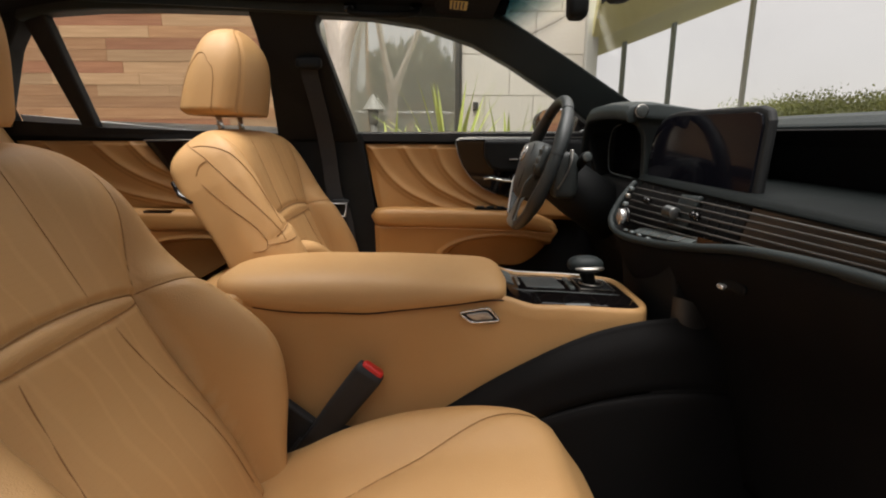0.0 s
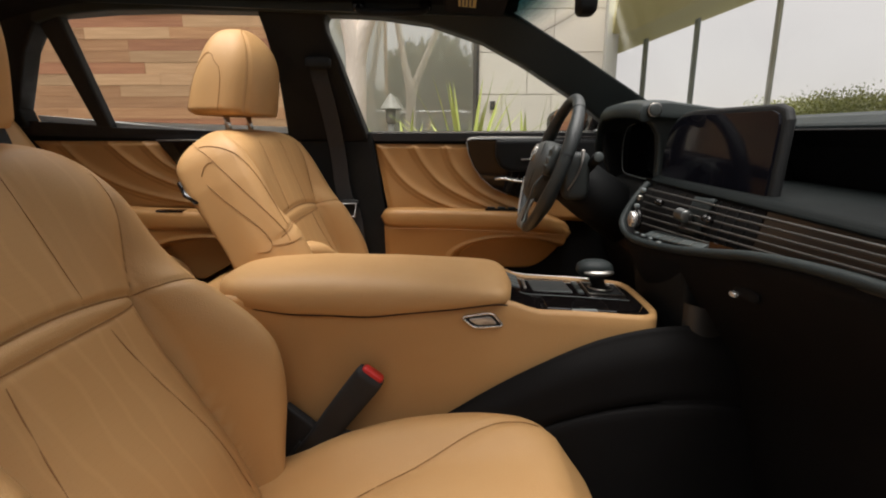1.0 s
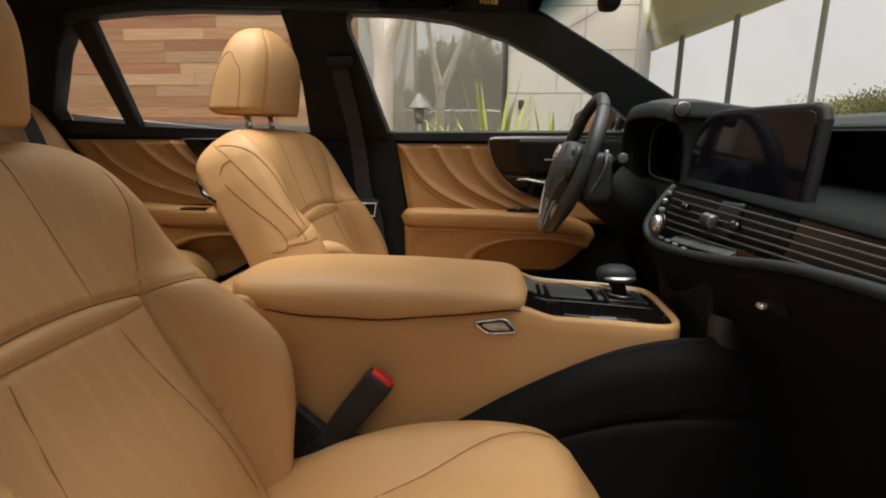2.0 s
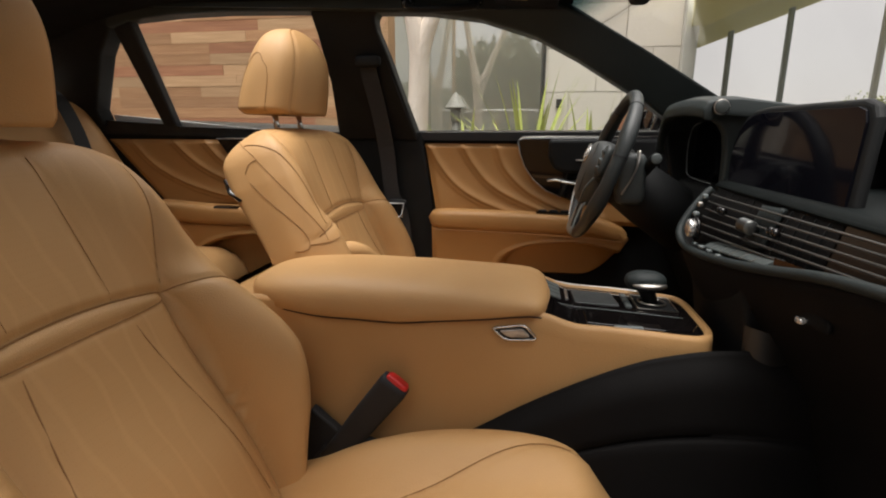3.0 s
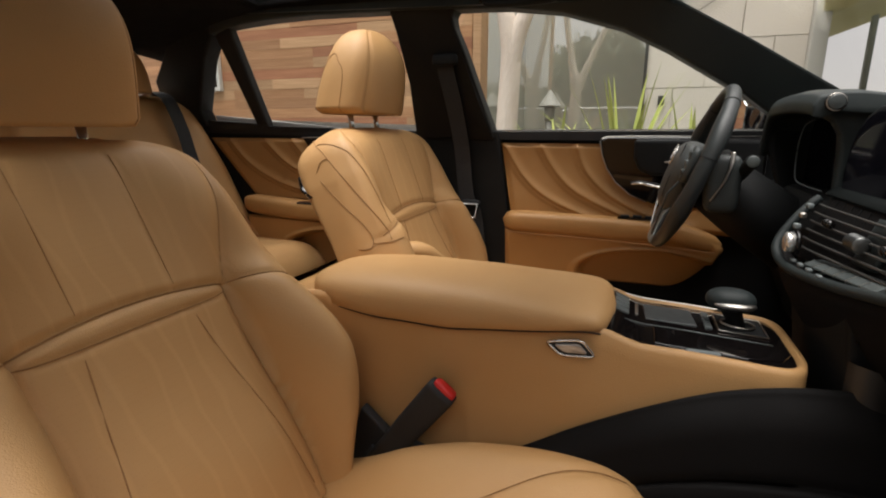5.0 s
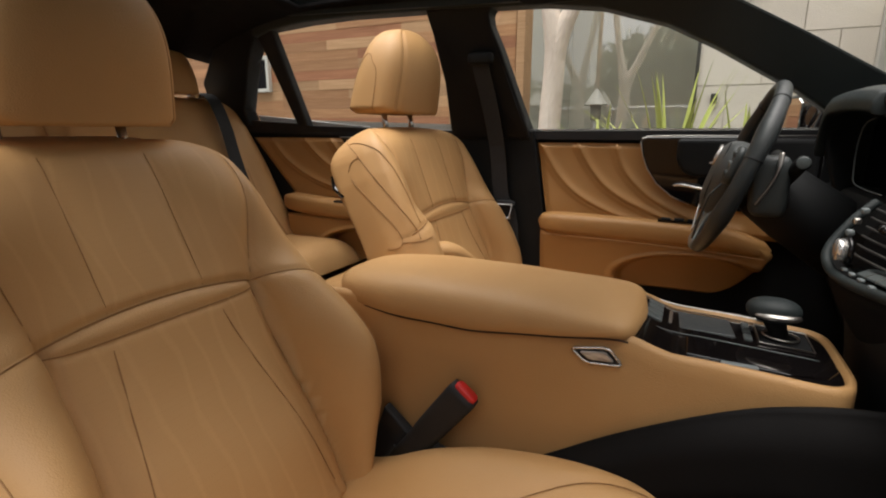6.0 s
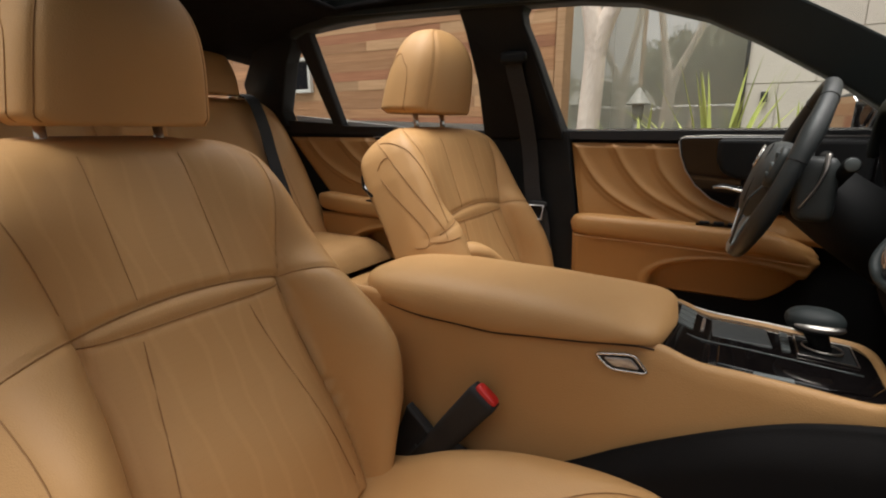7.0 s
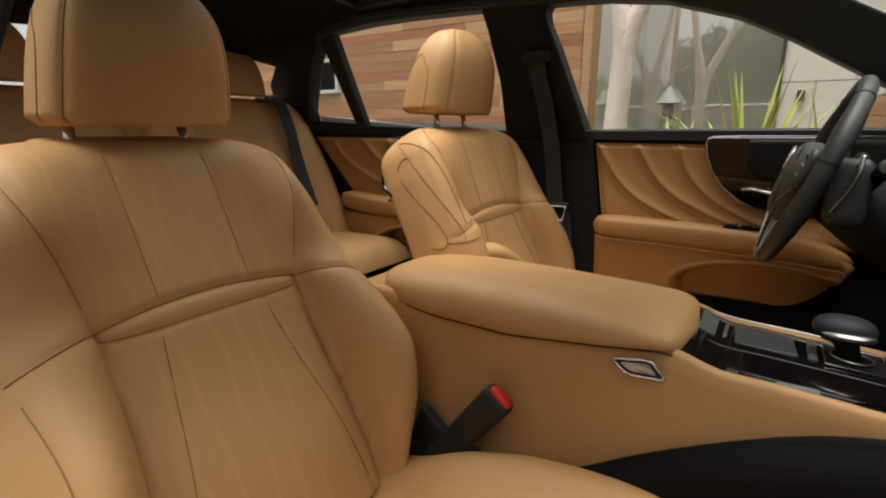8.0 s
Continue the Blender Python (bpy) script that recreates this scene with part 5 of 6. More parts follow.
for sg in (-1, 1):
    sp = mesh_ob("spoke", *loft([[wp(sg * a_, b_ + h_ * math.copysign(abs(math.sin(q)) ** 0.5, math.sin(q)), c_ + 0.009 * math.cos(q)) for q in [2 * math.pi * k / 20 for k in range(20)]]
                        for a_, b_, h_, c_ in ((0.055, 0.004, 0.046, 0.002), (0.080, 0.006, 0.044, 0.006), (0.105, 0.008, 0.040, 0.006), (0.130, 0.010, 0.032, 0.003), (0.150, 0.012, 0.026, 0.0), (0.166, 0.012, 0.024, -0.002))]), SOFT_BLACK, wheel, "black wheel spoke")
    pad_ = mesh_ob("switch_pad", *loft([[wp(sg * (0.108 + w_ * math.cos(q)), 0.010 + h_ * math.copysign(abs(math.sin(q)) ** 0.6, math.sin(q)), c_) for q in [2 * math.pi * k / 24 for k in range(24)]]
                        for w_, h_, c_ in ((0.022, 0.036, 0.008), (0.022, 0.036, 0.022), (0.019, 0.033, 0.0245), (0.002, 0.003, 0.025))]), GREY_DARK, sp, "charcoal switch pad")
    for r_ in range(3):
        for q_ in (-1, 1):
            mesh_ob("spoke_key", *rbox(*wp(sg * 0.108 + 0.0085 * q_, 0.028 - 0.018 * r_, 0.0245), 0.006, 0.014, 0.012, 0.35, 10, 6), GREY_BTN if r_ == 1 else GREY_DARK, sp, "grey wheel key")
    mesh_ob("spoke_trim", *loft([[wp(sg * a_ + w_ * q0, b_, c_ + 0.002 * q1) for q0, q1 in ((-1, 0), (-0.4, 1), (0.6, 1), (1, 0), (0.4, -1), (-0.6, -1))]
                        for a_, b_, c_, w_ in [(float(np.interp(t, (0, 0.3, 0.6, 1), (0.090, 0.092, 0.080, 0.046))), float(np.interp(t, (0, 0.3, 0.6, 1), (-0.028, -0.055, -0.095, -0.150))), float(np.interp(t, (0, 0.3, 0.6, 1), (0.020, 0.030, 0.026, 0.017))), 0.004 + 0.0045 * math.sin(math.pi * t)) for t in [k / 14 for k in range(15)]]]), POLISHED if sg > 0 else GREY_DARK, wheel, "bright curved spoke trim" if sg > 0 else "charcoal curved spoke trim")
low = mesh_ob("lower_spoke", *loft([[wp(w_ * math.cos(q), b_, c_ + 0.006 * math.sin(q)) for q in [2 * math.pi * k / 20 for k in range(20)]]
                        for b_, w_, c_ in ((-0.080, 0.030, 0.004), (-0.105, 0.030, 0.010), (-0.130, 0.034, 0.012), (-0.150, 0.044, 0.0125), (-0.163, 0.052, 0.0125), (-0.170, 0.050, 0.010))]), SPOKE_SATIN, wheel, "satin grey lower spoke")
badge = mesh_ob("badge", *tube([wp(0.027 * math.cos(2 * math.pi * k / 36), 0.014 + 0.0205 * math.sin(2 * math.pi * k / 36), 0.0445) for k in range(36)], 0.0023, 8, closed=True, up=tuple(WN)), CHROME, wheel, "oval chrome badge ring")
mesh_ob("badge_bar", *tube([wp(0.006, 0.032, 0.0453), wp(-0.012, 0.008, 0.0458), wp(0.017, 0.002, 0.0453)], 0.0022, 6), CHROME, badge)
column = mesh_ob("column", *tube([wp(0, -0.01, -0.03), wp(0, -0.012, -0.06), wp(0, -0.03, -0.12), wp(0, -0.06, -0.24)], [0.048, 0.062, 0.066, 0.07], 20), SOFT_BLACK, wheel, "black steering column shroud")
bevel(mesh_ob("column_box", *rbox(*wp(-0.082, -0.004, -0.052), 0.060, 0.056, 0.110, 0.4, 24, 14), GREY_DARK, column, "charcoal switch housing"), 0.001)
for sg in (-1, 1):
    mesh_ob("paddle", *tube([wp(sg * 0.112, 0.056, -0.040), wp(sg * 0.119, 0.030, -0.046), wp(sg * 0.119, 0.0, -0.048), wp(sg * 0.112, -0.040, -0.044)], 0.0042, 8, 20, flat=0.6), SATIN, column, "silver shift paddle")
    mesh_ob("stalk", *tube([wp(sg * 0.045, 0.0, -0.075), wp(sg * 0.09, 0.026, -0.074), wp(sg * 0.126, 0.046, -0.071), wp(sg * 0.146, 0.051, -0.070)], [0.010, 0.0105, 0.012, 0.0125], 14), SOFT_BLACK, column, "black column stalk")
    mesh_ob("stalk_cap", *tube([wp(sg * 0.1462, 0.051, -0.070), wp(sg * 0.1485, 0.051, -0.070), wp(sg * 0.149, 0.051, -0.070)], [0.0105, 0.0100, 0.0090], 20), GREY_KEY, column, "grey disc on the stalk end")


# ---------- belts, buckle, small roof fittings ----------
def strap(pts, width, thick, wide_dir, name, parent, n=20):
    path = curve_pts(pts, n)
    wd = Vector(wide_dir).normalized()
    rings = []
    for i, p in enumerate(path):
        d = (path[min(i + 1, n - 1)] - path[max(i - 1, 0)]).normalized()
        t = d.cross(wd).normalized() * thick / 2
        w = wd * width / 2
        rings.append([p - w - t, p + w - t, p + w + t, p - w + t])
    return mesh_ob(name, *loft(rings), WEBBING, parent, smooth=False)


belt = thing("seat_belt", "grey-black driver seat belt hanging at the door pillar", "seat belt")
strap([(-0.366, 1.452, 1.128), (-0.362, 1.462, 1.09), (-0.352, 1.490, 1.02), (-0.340, 1.530, 0.90), (-0.328, 1.538, 0.77), (-0.300, 1.538, 0.70), (-0.285, 1.54, 0.55), (-0.275, 1.545, 0.42)], 0.046, 0.0016, (1, -0.05, 0.10), "webbing", belt)
bevel(mesh_ob("belt_guide", *rbox(-0.362, 1.446, 1.132, 0.070, 0.026, 0.030, 0.5), SOFT_BLACK, belt, "black belt guide loop"), 0.001)
tong = mesh_ob("tongue", *rbox(-0.311, 1.532, 0.745, 0.056, 0.014, 0.016, 0.5, 16, 9), RUBBER, belt, "black grip of the belt tongue")
mesh_ob("tongue_plate", *tube([(-0.330, 1.523, 0.742), (-0.322, 1.522, 0.703), (-0.295, 1.522, 0.703), (-0.290, 1.523, 0.742)], 0.0062, 8, closed=True, flat=0.6), POLISHED, tong, "chrome belt tongue")
buckle = thing("belt_buckle", "black seat belt buckle with a red button beside the console", "belt buckle")
bdir = Vector((0.115, 0, 0.15)).normalized()
b0 = Vector((-0.245, 0.800, 0.393))
bm_rings = []
side = Vector((bdir.z, 0, -bdir.x))
for t, w, d in ((0, 0.020, 0.008), (0.05, 0.021, 0.010), (0.10, 0.024, 0.0125), (0.19, 0.026, 0.0135), (0.203, 0.0245, 0.012)):
    c = b0 + bdir * t
    bm_rings.append([c + side * w * math.copysign(abs(math.cos(a)) ** 0.5, math.cos(a)) + Vector((0, 1, 0)) * d * math.copysign(abs(math.sin(a)) ** 0.5, math.sin(a)) for a in [2 * math.pi * k / 24 for k in range(24)]])
mesh_ob("buckle_body", *loft(bm_rings), RUBBER, buckle, "black plastic buckle body")
bm_rings = []
for t, w, d in ((0.188, 0.021, 0.0105), (0.207, 0.020, 0.0098), (0.210, 0.018, 0.0085)):
    c = b0 + bdir * t + side * 0.0012
    bm_rings.append([c + side * w * math.copysign(abs(math.cos(a)) ** 0.5, math.cos(a)) + Vector((0, 1, 0)) * (d * math.copysign(abs(math.sin(a)) ** 0.5, math.sin(a)) - 0.001) for a in [2 * math.pi * k / 24 for k in range(24)]])
mesh_ob("release_button", *loft(bm_rings), RED, buckle, "red release button")
bevel(mesh_ob("buckle_shroud", *prism([(-0.275, 0.488), (-0.225, 0.446), (-0.150, 0.428), (-0.16, 0.40), (-0.30, 0.37), (-0.30, 0.42)], "y", 0.806, 0.826), RUBBER, buckle, "black cover at the buckle's foot", smooth=False), 0.004)
strap([(-0.28, 0.80, 0.36), (-0.262, 0.80, 0.38), (-0.238, 0.80, 0.412)], 0.038, 0.004, (0.8, 0, -0.6), "anchor_strap", buckle, 6)

hook = thing("coat_hook", "small glossy black coat hook on the roof rail", "coat hook")
mesh_ob("hook_body", *rbox(-1.03, 1.345, 1.272, 0.05, 0.02, 0.016, 0.5, 16, 9), GLOSS, hook)
mesh_ob("hook_arm", *tube([(-1.05, 1.34, 1.268), (-1.07, 1.325, 1.258), (-1.09, 1.33, 1.262)], 0.005, 8, 10), GLOSS, hook)
handle_ = thing("grab_handle", "black folding grab handle on the roof rail", "grab handle")
mesh_ob("grip", *tube([(-0.235, 1.385, 1.262), (-0.225, 1.372, 1.243), (-0.15, 1.366, 1.238), (-0.075, 1.372, 1.243), (-0.065, 1.385, 1.262)], 0.009, 10, 24), SOFT_BLACK, handle_)
for x in (-0.235, -0.068):
    bevel(mesh_ob("handle_mount", *rbox(x, 1.385, 1.258, 0.032, 0.024, 0.024, 0.4, 16, 9), GLOSS, handle_), 0.001)
visor = thing("sun_visor", "black cloth sun visor with a yellow warning label", "sun visor")
bevel(mesh_ob("visor_board", *prism([(-0.02, 1.02), (0.125, 1.04), (0.125, 1.38), (-0.02, 1.37)], "z", lambda p: 1.240 - 0.09 * max(p[0], 0), lambda p: 1.258 - 0.09 * max(p[0], 0)), CLOTH, visor, smooth=False), 0.007, 3)
lab = mesh_ob("warning_label", *prism([(0.015, 1.22), (0.055, 1.22), (0.055, 1.30), (0.015, 1.30)], "z", lambda p: 1.2380 - 0.09 * p[0], lambda p: 1.2392 - 0.09 * p[0]), LABEL, visor, "yellow printed label", smooth=False)
for i in range(4):
    mesh_ob("print_bar", *box(0.020 + 0.008 * i, 0.0235 + 0.008 * i, 1.225, 1.295 - 0.008 * (i % 2), 1.2372 - 0.09 * (0.022 + 0.008 * i), 1.2379 - 0.09 * (0.022 + 0.008 * i)), SOFT_BLACK, lab, smooth=False)
mirror = thing("rear_view_mirror", "black frameless rear view mirror below the windscreen top", "mirror")
bevel(mesh_ob("mirror_shell", *rbox(0.285, 0.81, 1.188, 0.035, 0.25, 0.066, 0.45), SOFT_BLACK, mirror), 0.001)
mesh_ob("mirror_glass", *prism([(0.695, 1.162), (0.695, 1.214), (0.925, 1.214), (0.925, 1.162)], "x", 0.2655, 0.2675), mat("mirror_silver", (0.8, 0.8, 0.8), 0.02, 1.0), mirror, smooth=False)
mesh_ob("mirror_stem", *tube([(0.30, 0.90, 1.20), (0.31, 0.93, 1.222), (0.27, 0.935, 1.25)], 0.011, 10), SOFT_BLACK, mirror)
bevel(mesh_ob("sensor_pod", *rbox(0.235, 0.965, 1.172, 0.035, 0.045, 0.055, 0.5), SOFT_BLACK, mirror), 0.001)
omir = thing("door_mirror", "dark door mirror outside the driver's window", "door mirror")
mesh_ob("mirror_cap", *loft([[(0.425 - 0.09 * t + (0.045 * math.cos(a) + 0.045) * math.sin(math.pi * (0.15 + 0.75 * t)) ** 0.5, 1.67 + 0.27 * t, 0.985 + 0.064 * math.sin(a) * math.sin(math.pi * (0.15 + 0.75 * t)) ** 0.4) for a in [2 * math.pi * k / 20 for k in range(20)]] for t in [i / 11 for i in range(12)]]), GLOSS, omir, "glossy dark mirror shell")
mesh_ob("mirror_face", *prism([(1.735, 0.942), (1.730, 1.018), (1.745, 1.030), (1.855, 1.030), (1.875, 1.012), (1.866, 0.948)], "x", lambda p: 0.417 - 0.333 * (p[0] - 1.67), lambda p: 0.421 - 0.333 * (p[0] - 1.67)), mat("mirror_silver_outer", (0.75, 0.77, 0.78), 0.03, 1.0), omir, "silvered mirror face", smooth=False)
bevel(mesh_ob("mirror_arm", *prism([(0.405, 0.942), (0.475, 0.942), (0.462, 0.985), (0.440, 1.012), (0.425, 1.008)], "y", 1.625, 1.70), GLOSS, omir, "glossy black mirror arm", smooth=False), 0.008, 3)
mesh_ob("mirror_foot", *tube([(0.45, 1.60, 0.945), (0.45, 1.70, 0.95)], 0.03, 12, flat=0.6), GLOSS, omir)

# ---------- rear seats ----------
bench = thing("rear_bench", "tan leather rear bench with vertical seams and folded armrest", "bench seat")


def rear_place(cy):
    rs = bench
    rings = []
    for i in range(40):
        u = i / 39
        z = 0.58 + 0.47 * u
        xf = -1.05 - 0.235 * u
        e = max(0.03, 1 - max(0, (u - 0.88) / 0.12) ** 2.4) ** 0.5
        hw = 0.27 * (1 - 0.10 * smooth01(0.45, 1.0, u))
        r = []
        for j in range(64):
            a = 2 * math.pi * (j + 0.5) / 64
            c, sn = math.cos(a), math.sin(a)
            w = hw * math.copysign(abs(c) ** 0.6, c)
            b = 0.03 * smooth01(0.55, 0.9, abs(w) / hw) - sum(0.005 * math.exp(-((abs(w) - q) / 0.006) ** 2) for q in (0.055, 0.165))
            r.append((xf - 0.05 + (0.05 + b) * abs(sn) ** 0.5 * e if sn > 0 else xf - 0.05 - 0.09 * abs(sn) ** 0.5 * e, cy + w, z))
        rings.append(r)
    bk = mesh_ob("backrest", *loft(rings), TAN, rs, "tan leather rear backrest")
    for q in (-0.165, -0.055, 0.055, 0.165):
        pts = []
        for k in range(16):
            u = 0.05 + 0.82 * k / 15
            hw = 0.27 * (1 - 0.10 * smooth01(0.45, 1.0, u))
            c = (abs(q) / hw) ** (1 / 0.6)
            if c < 0.97:
                pts.append((-1.05 - 0.235 * u - 0.05 + (0.05 + 0.03 * smooth01(0.55, 0.9, abs(q) / hw) - 0.004) * (1 - c * c) ** 0.25, cy + q, 0.58 + 0.47 * u))
        mesh_ob("seam", *tube(pts, 0.0013, 5), SEAM, bk)
    rings = []
    for i in range(20):
        u = i / 19
        x = -1.15 + 0.36 * u
        e = max(0.03, 1 - max(0, (u - 0.7) / 0.3) ** 2.6) ** 0.5
        rings.append([(x, cy + 0.28 * (0.94 + 0.06 * e) * math.copysign(abs(math.cos(a)) ** 0.4, math.cos(a)), 0.50 + 0.11 * e * math.copysign(abs(math.sin(a)) ** 0.45, math.sin(a))) for a in [2 * math.pi * (k + 0.5) / 40 for k in range(40)]])
    mesh_ob("cushion", *loft(rings), TAN, rs, "tan leather rear cushion")
    rings = []
    for i in range(24):
        u = i / 23
        kk = max(1e-3, 1 - u ** 3) ** 0.5
        rings.append([(-1.30 - 0.02 * u + 0.055 * kk * math.copysign(abs(math.cos(a)) ** 0.6, math.cos(a)), cy - 0.015 + 0.105 * (0.5 + 0.5 * kk) * kk ** 0.2 * math.copysign(abs(math.sin(a)) ** 0.6, math.sin(a)), 1.058 + 0.145 * u) for a in [2 * math.pi * (k + 0.5) / 40 for k in range(40)]])
    mesh_ob("headrest", *loft(rings), TAN, rs, "tan leather rear headrest")
    bevel(mesh_ob("seat_plinth", *box(-1.2, -0.82, cy - 0.26, cy + 0.26, 0.28, 0.40), CARPET, rs, smooth=False), 0.01)


rear_place(1.235)
rear_place(2 * CX - 1.235)
mesh_ob("armrest", *rbox(-0.93, CX, 0.615, 0.42, 0.17, 0.11, 0.35), TAN, bench, "tan leather folded armrest")
mesh_ob("centre_back", *rbox(-1.22, CX, 0.80, 0.16, 0.14, 0.46, 0.3), TAN, bench, "tan leather centre backrest")
rbelt = thing("rear_seat_belt", "black rear seat belt lying over the seat shoulder", "seat belt")
strap([(-1.335, 1.345, 1.040), (-1.290, 1.346, 1.062), (-1.238, 1.347, 1.040), (-1.196, 1.348, 0.955), (-1.174, 1.348, 0.88), (-1.142, 1.345, 0.80), (-1.10, 1.345, 0.70)], 0.046, 0.002, (0.05, 1, 0.05), "webbing", rbelt)
mesh_ob("belt_escutcheon", *rbox(-1.300, 1.345, 1.055, 0.05, 0.075, 0.022, 0.5, 16, 9), CHROME, rbelt, "bright belt guide")


# ---------- outdoors ----------
GROUND = mat("worn_concrete_drive", (0.17, 0.165, 0.155), 0.9, color2=(0.13, 0.125, 0.118), scale=1.2, bump=0.6, bump_scale=40, bump_dist=0.01)
SOIL = mat("brown_bed_soil", (0.09, 0.065, 0.045), 1.0, color2=(0.06, 0.042, 0.03), scale=8, bump=1.0, bump_scale=30, bump_dist=0.02)
CEDAR = mat("reclaimed_wood_board", (0.50, 0.270, 0.130), 0.7, color2=(0.36, 0.175, 0.080), scale=14, stretch=(0.22, 1, 7), bump=0.6, bump_scale=60, bump_dist=0.003, rnd=0.22)
CEDAR_PALE = mat("weathered_wood_board", (0.56, 0.345, 0.185), 0.75, color2=(0.43, 0.25, 0.13), scale=14, stretch=(0.22, 1, 7), bump=0.6, bump_scale=60, bump_dist=0.003, rnd=0.2)
STONE = mat("beige_limestone_slab", (0.76, 0.71, 0.63), 0.8, color2=(0.71, 0.66, 0.58), scale=3, bump=0.4, bump_scale=60, bump_dist=0.004, rnd=0.05)
JOINT = mat("grey_mortar_joint", (0.56, 0.52, 0.45), 0.95, color2=(0.52, 0.48, 0.41), scale=20)
WHITE = mat("off_white_painted_metal", (0.62, 0.62, 0.58), 0.5, color2=(0.56, 0.56, 0.52), scale=6)
SOFFIT = mat("olive_painted_soffit", (0.72, 0.68, 0.33), 0.8, color2=(0.67, 0.63, 0.30), scale=2, bump=0.2, bump_scale=40, bump_dist=0.002)
POST = mat("grey_green_painted_steel", (0.34, 0.37, 0.35), 0.5, color2=(0.29, 0.32, 0.30), scale=12)
BARK = mat("pale_smooth_bark", (0.70, 0.62, 0.54), 0.8, color2=(0.58, 0.49, 0.42), scale=7, stretch=(1, 1, 0.35), bump=0.6, bump_scale=40, bump_dist=0.006)
BARK_DARK = mat("grey_brown_bark", (0.13, 0.10, 0.075), 0.9, color2=(0.08, 0.06, 0.045), scale=10, bump=1.0, bump_scale=30, bump_dist=0.01)
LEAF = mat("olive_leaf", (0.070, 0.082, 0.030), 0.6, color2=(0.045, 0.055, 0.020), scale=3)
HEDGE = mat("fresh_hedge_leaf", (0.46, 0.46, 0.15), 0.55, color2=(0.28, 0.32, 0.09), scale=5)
AGAVE = mat("yellow_green_blade_leaf", (0.46, 0.48, 0.14), 0.5, color2=(0.33, 0.39, 0.09), scale=6, stretch=(1, 1, 0.4))
# Pale base colour stands in for haze over the panes; the coat reflects.
MIRRORGLASS = mat("hazed_window_glass", (0.56, 0.545, 0.45), 0.5, 0.0, color2=(0.51, 0.50, 0.41), scale=0.6, coat=1.0, coat_ior=5.0)
LAMPMETAL = mat("weathered_zinc_lantern", (0.52, 0.51, 0.46), 0.6, 0.0, color2=(0.42, 0.41, 0.37), scale=30)
DARKGAP = mat("dark_bronze_frame", (0.05, 0.05, 0.045), 0.5, color2=(0.035, 0.035, 0.03), scale=20)

tagged(mesh_ob("ground", *grid(60, 60, lambda u, v: ((2 * u - 1) * abs(2 * u - 1) * 400, (2 * v - 1) * abs(2 * v - 1) * 400, -0.004 * math.sin(40 * u) * math.cos(33 * v))), GROUND), "worn grey concrete ground running to the horizon", "ground", kind="structure")
bed = tagged(mesh_ob("planting_bed", *grid(30, 12, lambda u, v: (-0.8 + 3.2 * u, 2.55 + 1.4 * v, 0.02 + 0.06 * math.sin(math.pi * u) * math.sin(math.pi * v) + 0.01 * noise.noise((9 * u, 7 * v, 0)))), SOIL), "brown soil planting bed along the house", "planting bed", kind="structure")

WY0 = 3.70
wall_w = tagged(mesh_ob("wall_wood", *box(-9.0, -0.99, WY0 + 0.03, WY0 + 0.14, 0, 3.6), CEDAR, smooth=False), "house wall clad in mixed reclaimed wood boards", "wall", kind="structure")
bevel(mesh_ob("corner_trim", *box(-0.985, -0.925, WY0 - 0.03, WY0 + 0.15, 0, 3.6), CEDAR_PALE, wall_w, "pale timber corner board", smooth=False), 0.004)

wall_g = tagged(mesh_ob("wall_glazed", *box(-1.0, 0.16, 5.26, 5.4, 0, 3.6), DARKGAP, smooth=False), "tall reflective glazing between wood and stone walls", "wall", kind="structure")
mesh_ob("window_pane", *box(-0.938, 0.17, 5.235, 5.255, 0.05, 3.5), MIRRORGLASS, wall_g, "large reflective window pane", smooth=False)
mesh_ob("window_pane", *box(-2.6, -0.94, 5.235, 5.255, 0.05, 3.5), MIRRORGLASS, wall_g, "large reflective window pane", smooth=False)
mesh_ob("window_pane", *box(-0.95, -0.935, 3.86, 5.23, 0.05, 3.5), MIRRORGLASS, wall_g, "tall side window pane", smooth=False)
wall_s = tagged(mesh_ob("wall_stone", *box(0.155, 1.09, 4.13, 5.5, 0, 3.6), JOINT, smooth=False), "beige limestone slab house wall", "wall", kind="structure")
bevel(mesh_ob("corner_column", *box(1.09, 1.18, 4.06, 4.2, 0, 3.6), WHITE, wall_s, "off-white corner post of the wall", smooth=False), 0.006)
bevel(mesh_ob("dark_reveal", *box(0.133, 0.154, 4.10, 5.3, 0, 3.6), DARKGAP, wall_s, smooth=False), 0.003)
mesh_ob("house_back", *box(-9, 1.0, 5.5, 9, 0, 3.5), JOINT, wall_s, smooth=False)

# small socket box on the stone wall
sock = thing("wall_socket", "small dark bronze socket box on the stone wall", "socket box")
bevel(mesh_ob("socket_box", *box(0.243, 0.283, 4.085, 4.119, 1.125, 1.190), DARKGAP, sock, smooth=False), 0.004)
bevel(mesh_ob("socket_lid", *box(0.249, 0.277, 4.079, 4.086, 1.131, 1.184), DARKGAP, sock, "dark bronze hinged lid", smooth=False), 0.002)

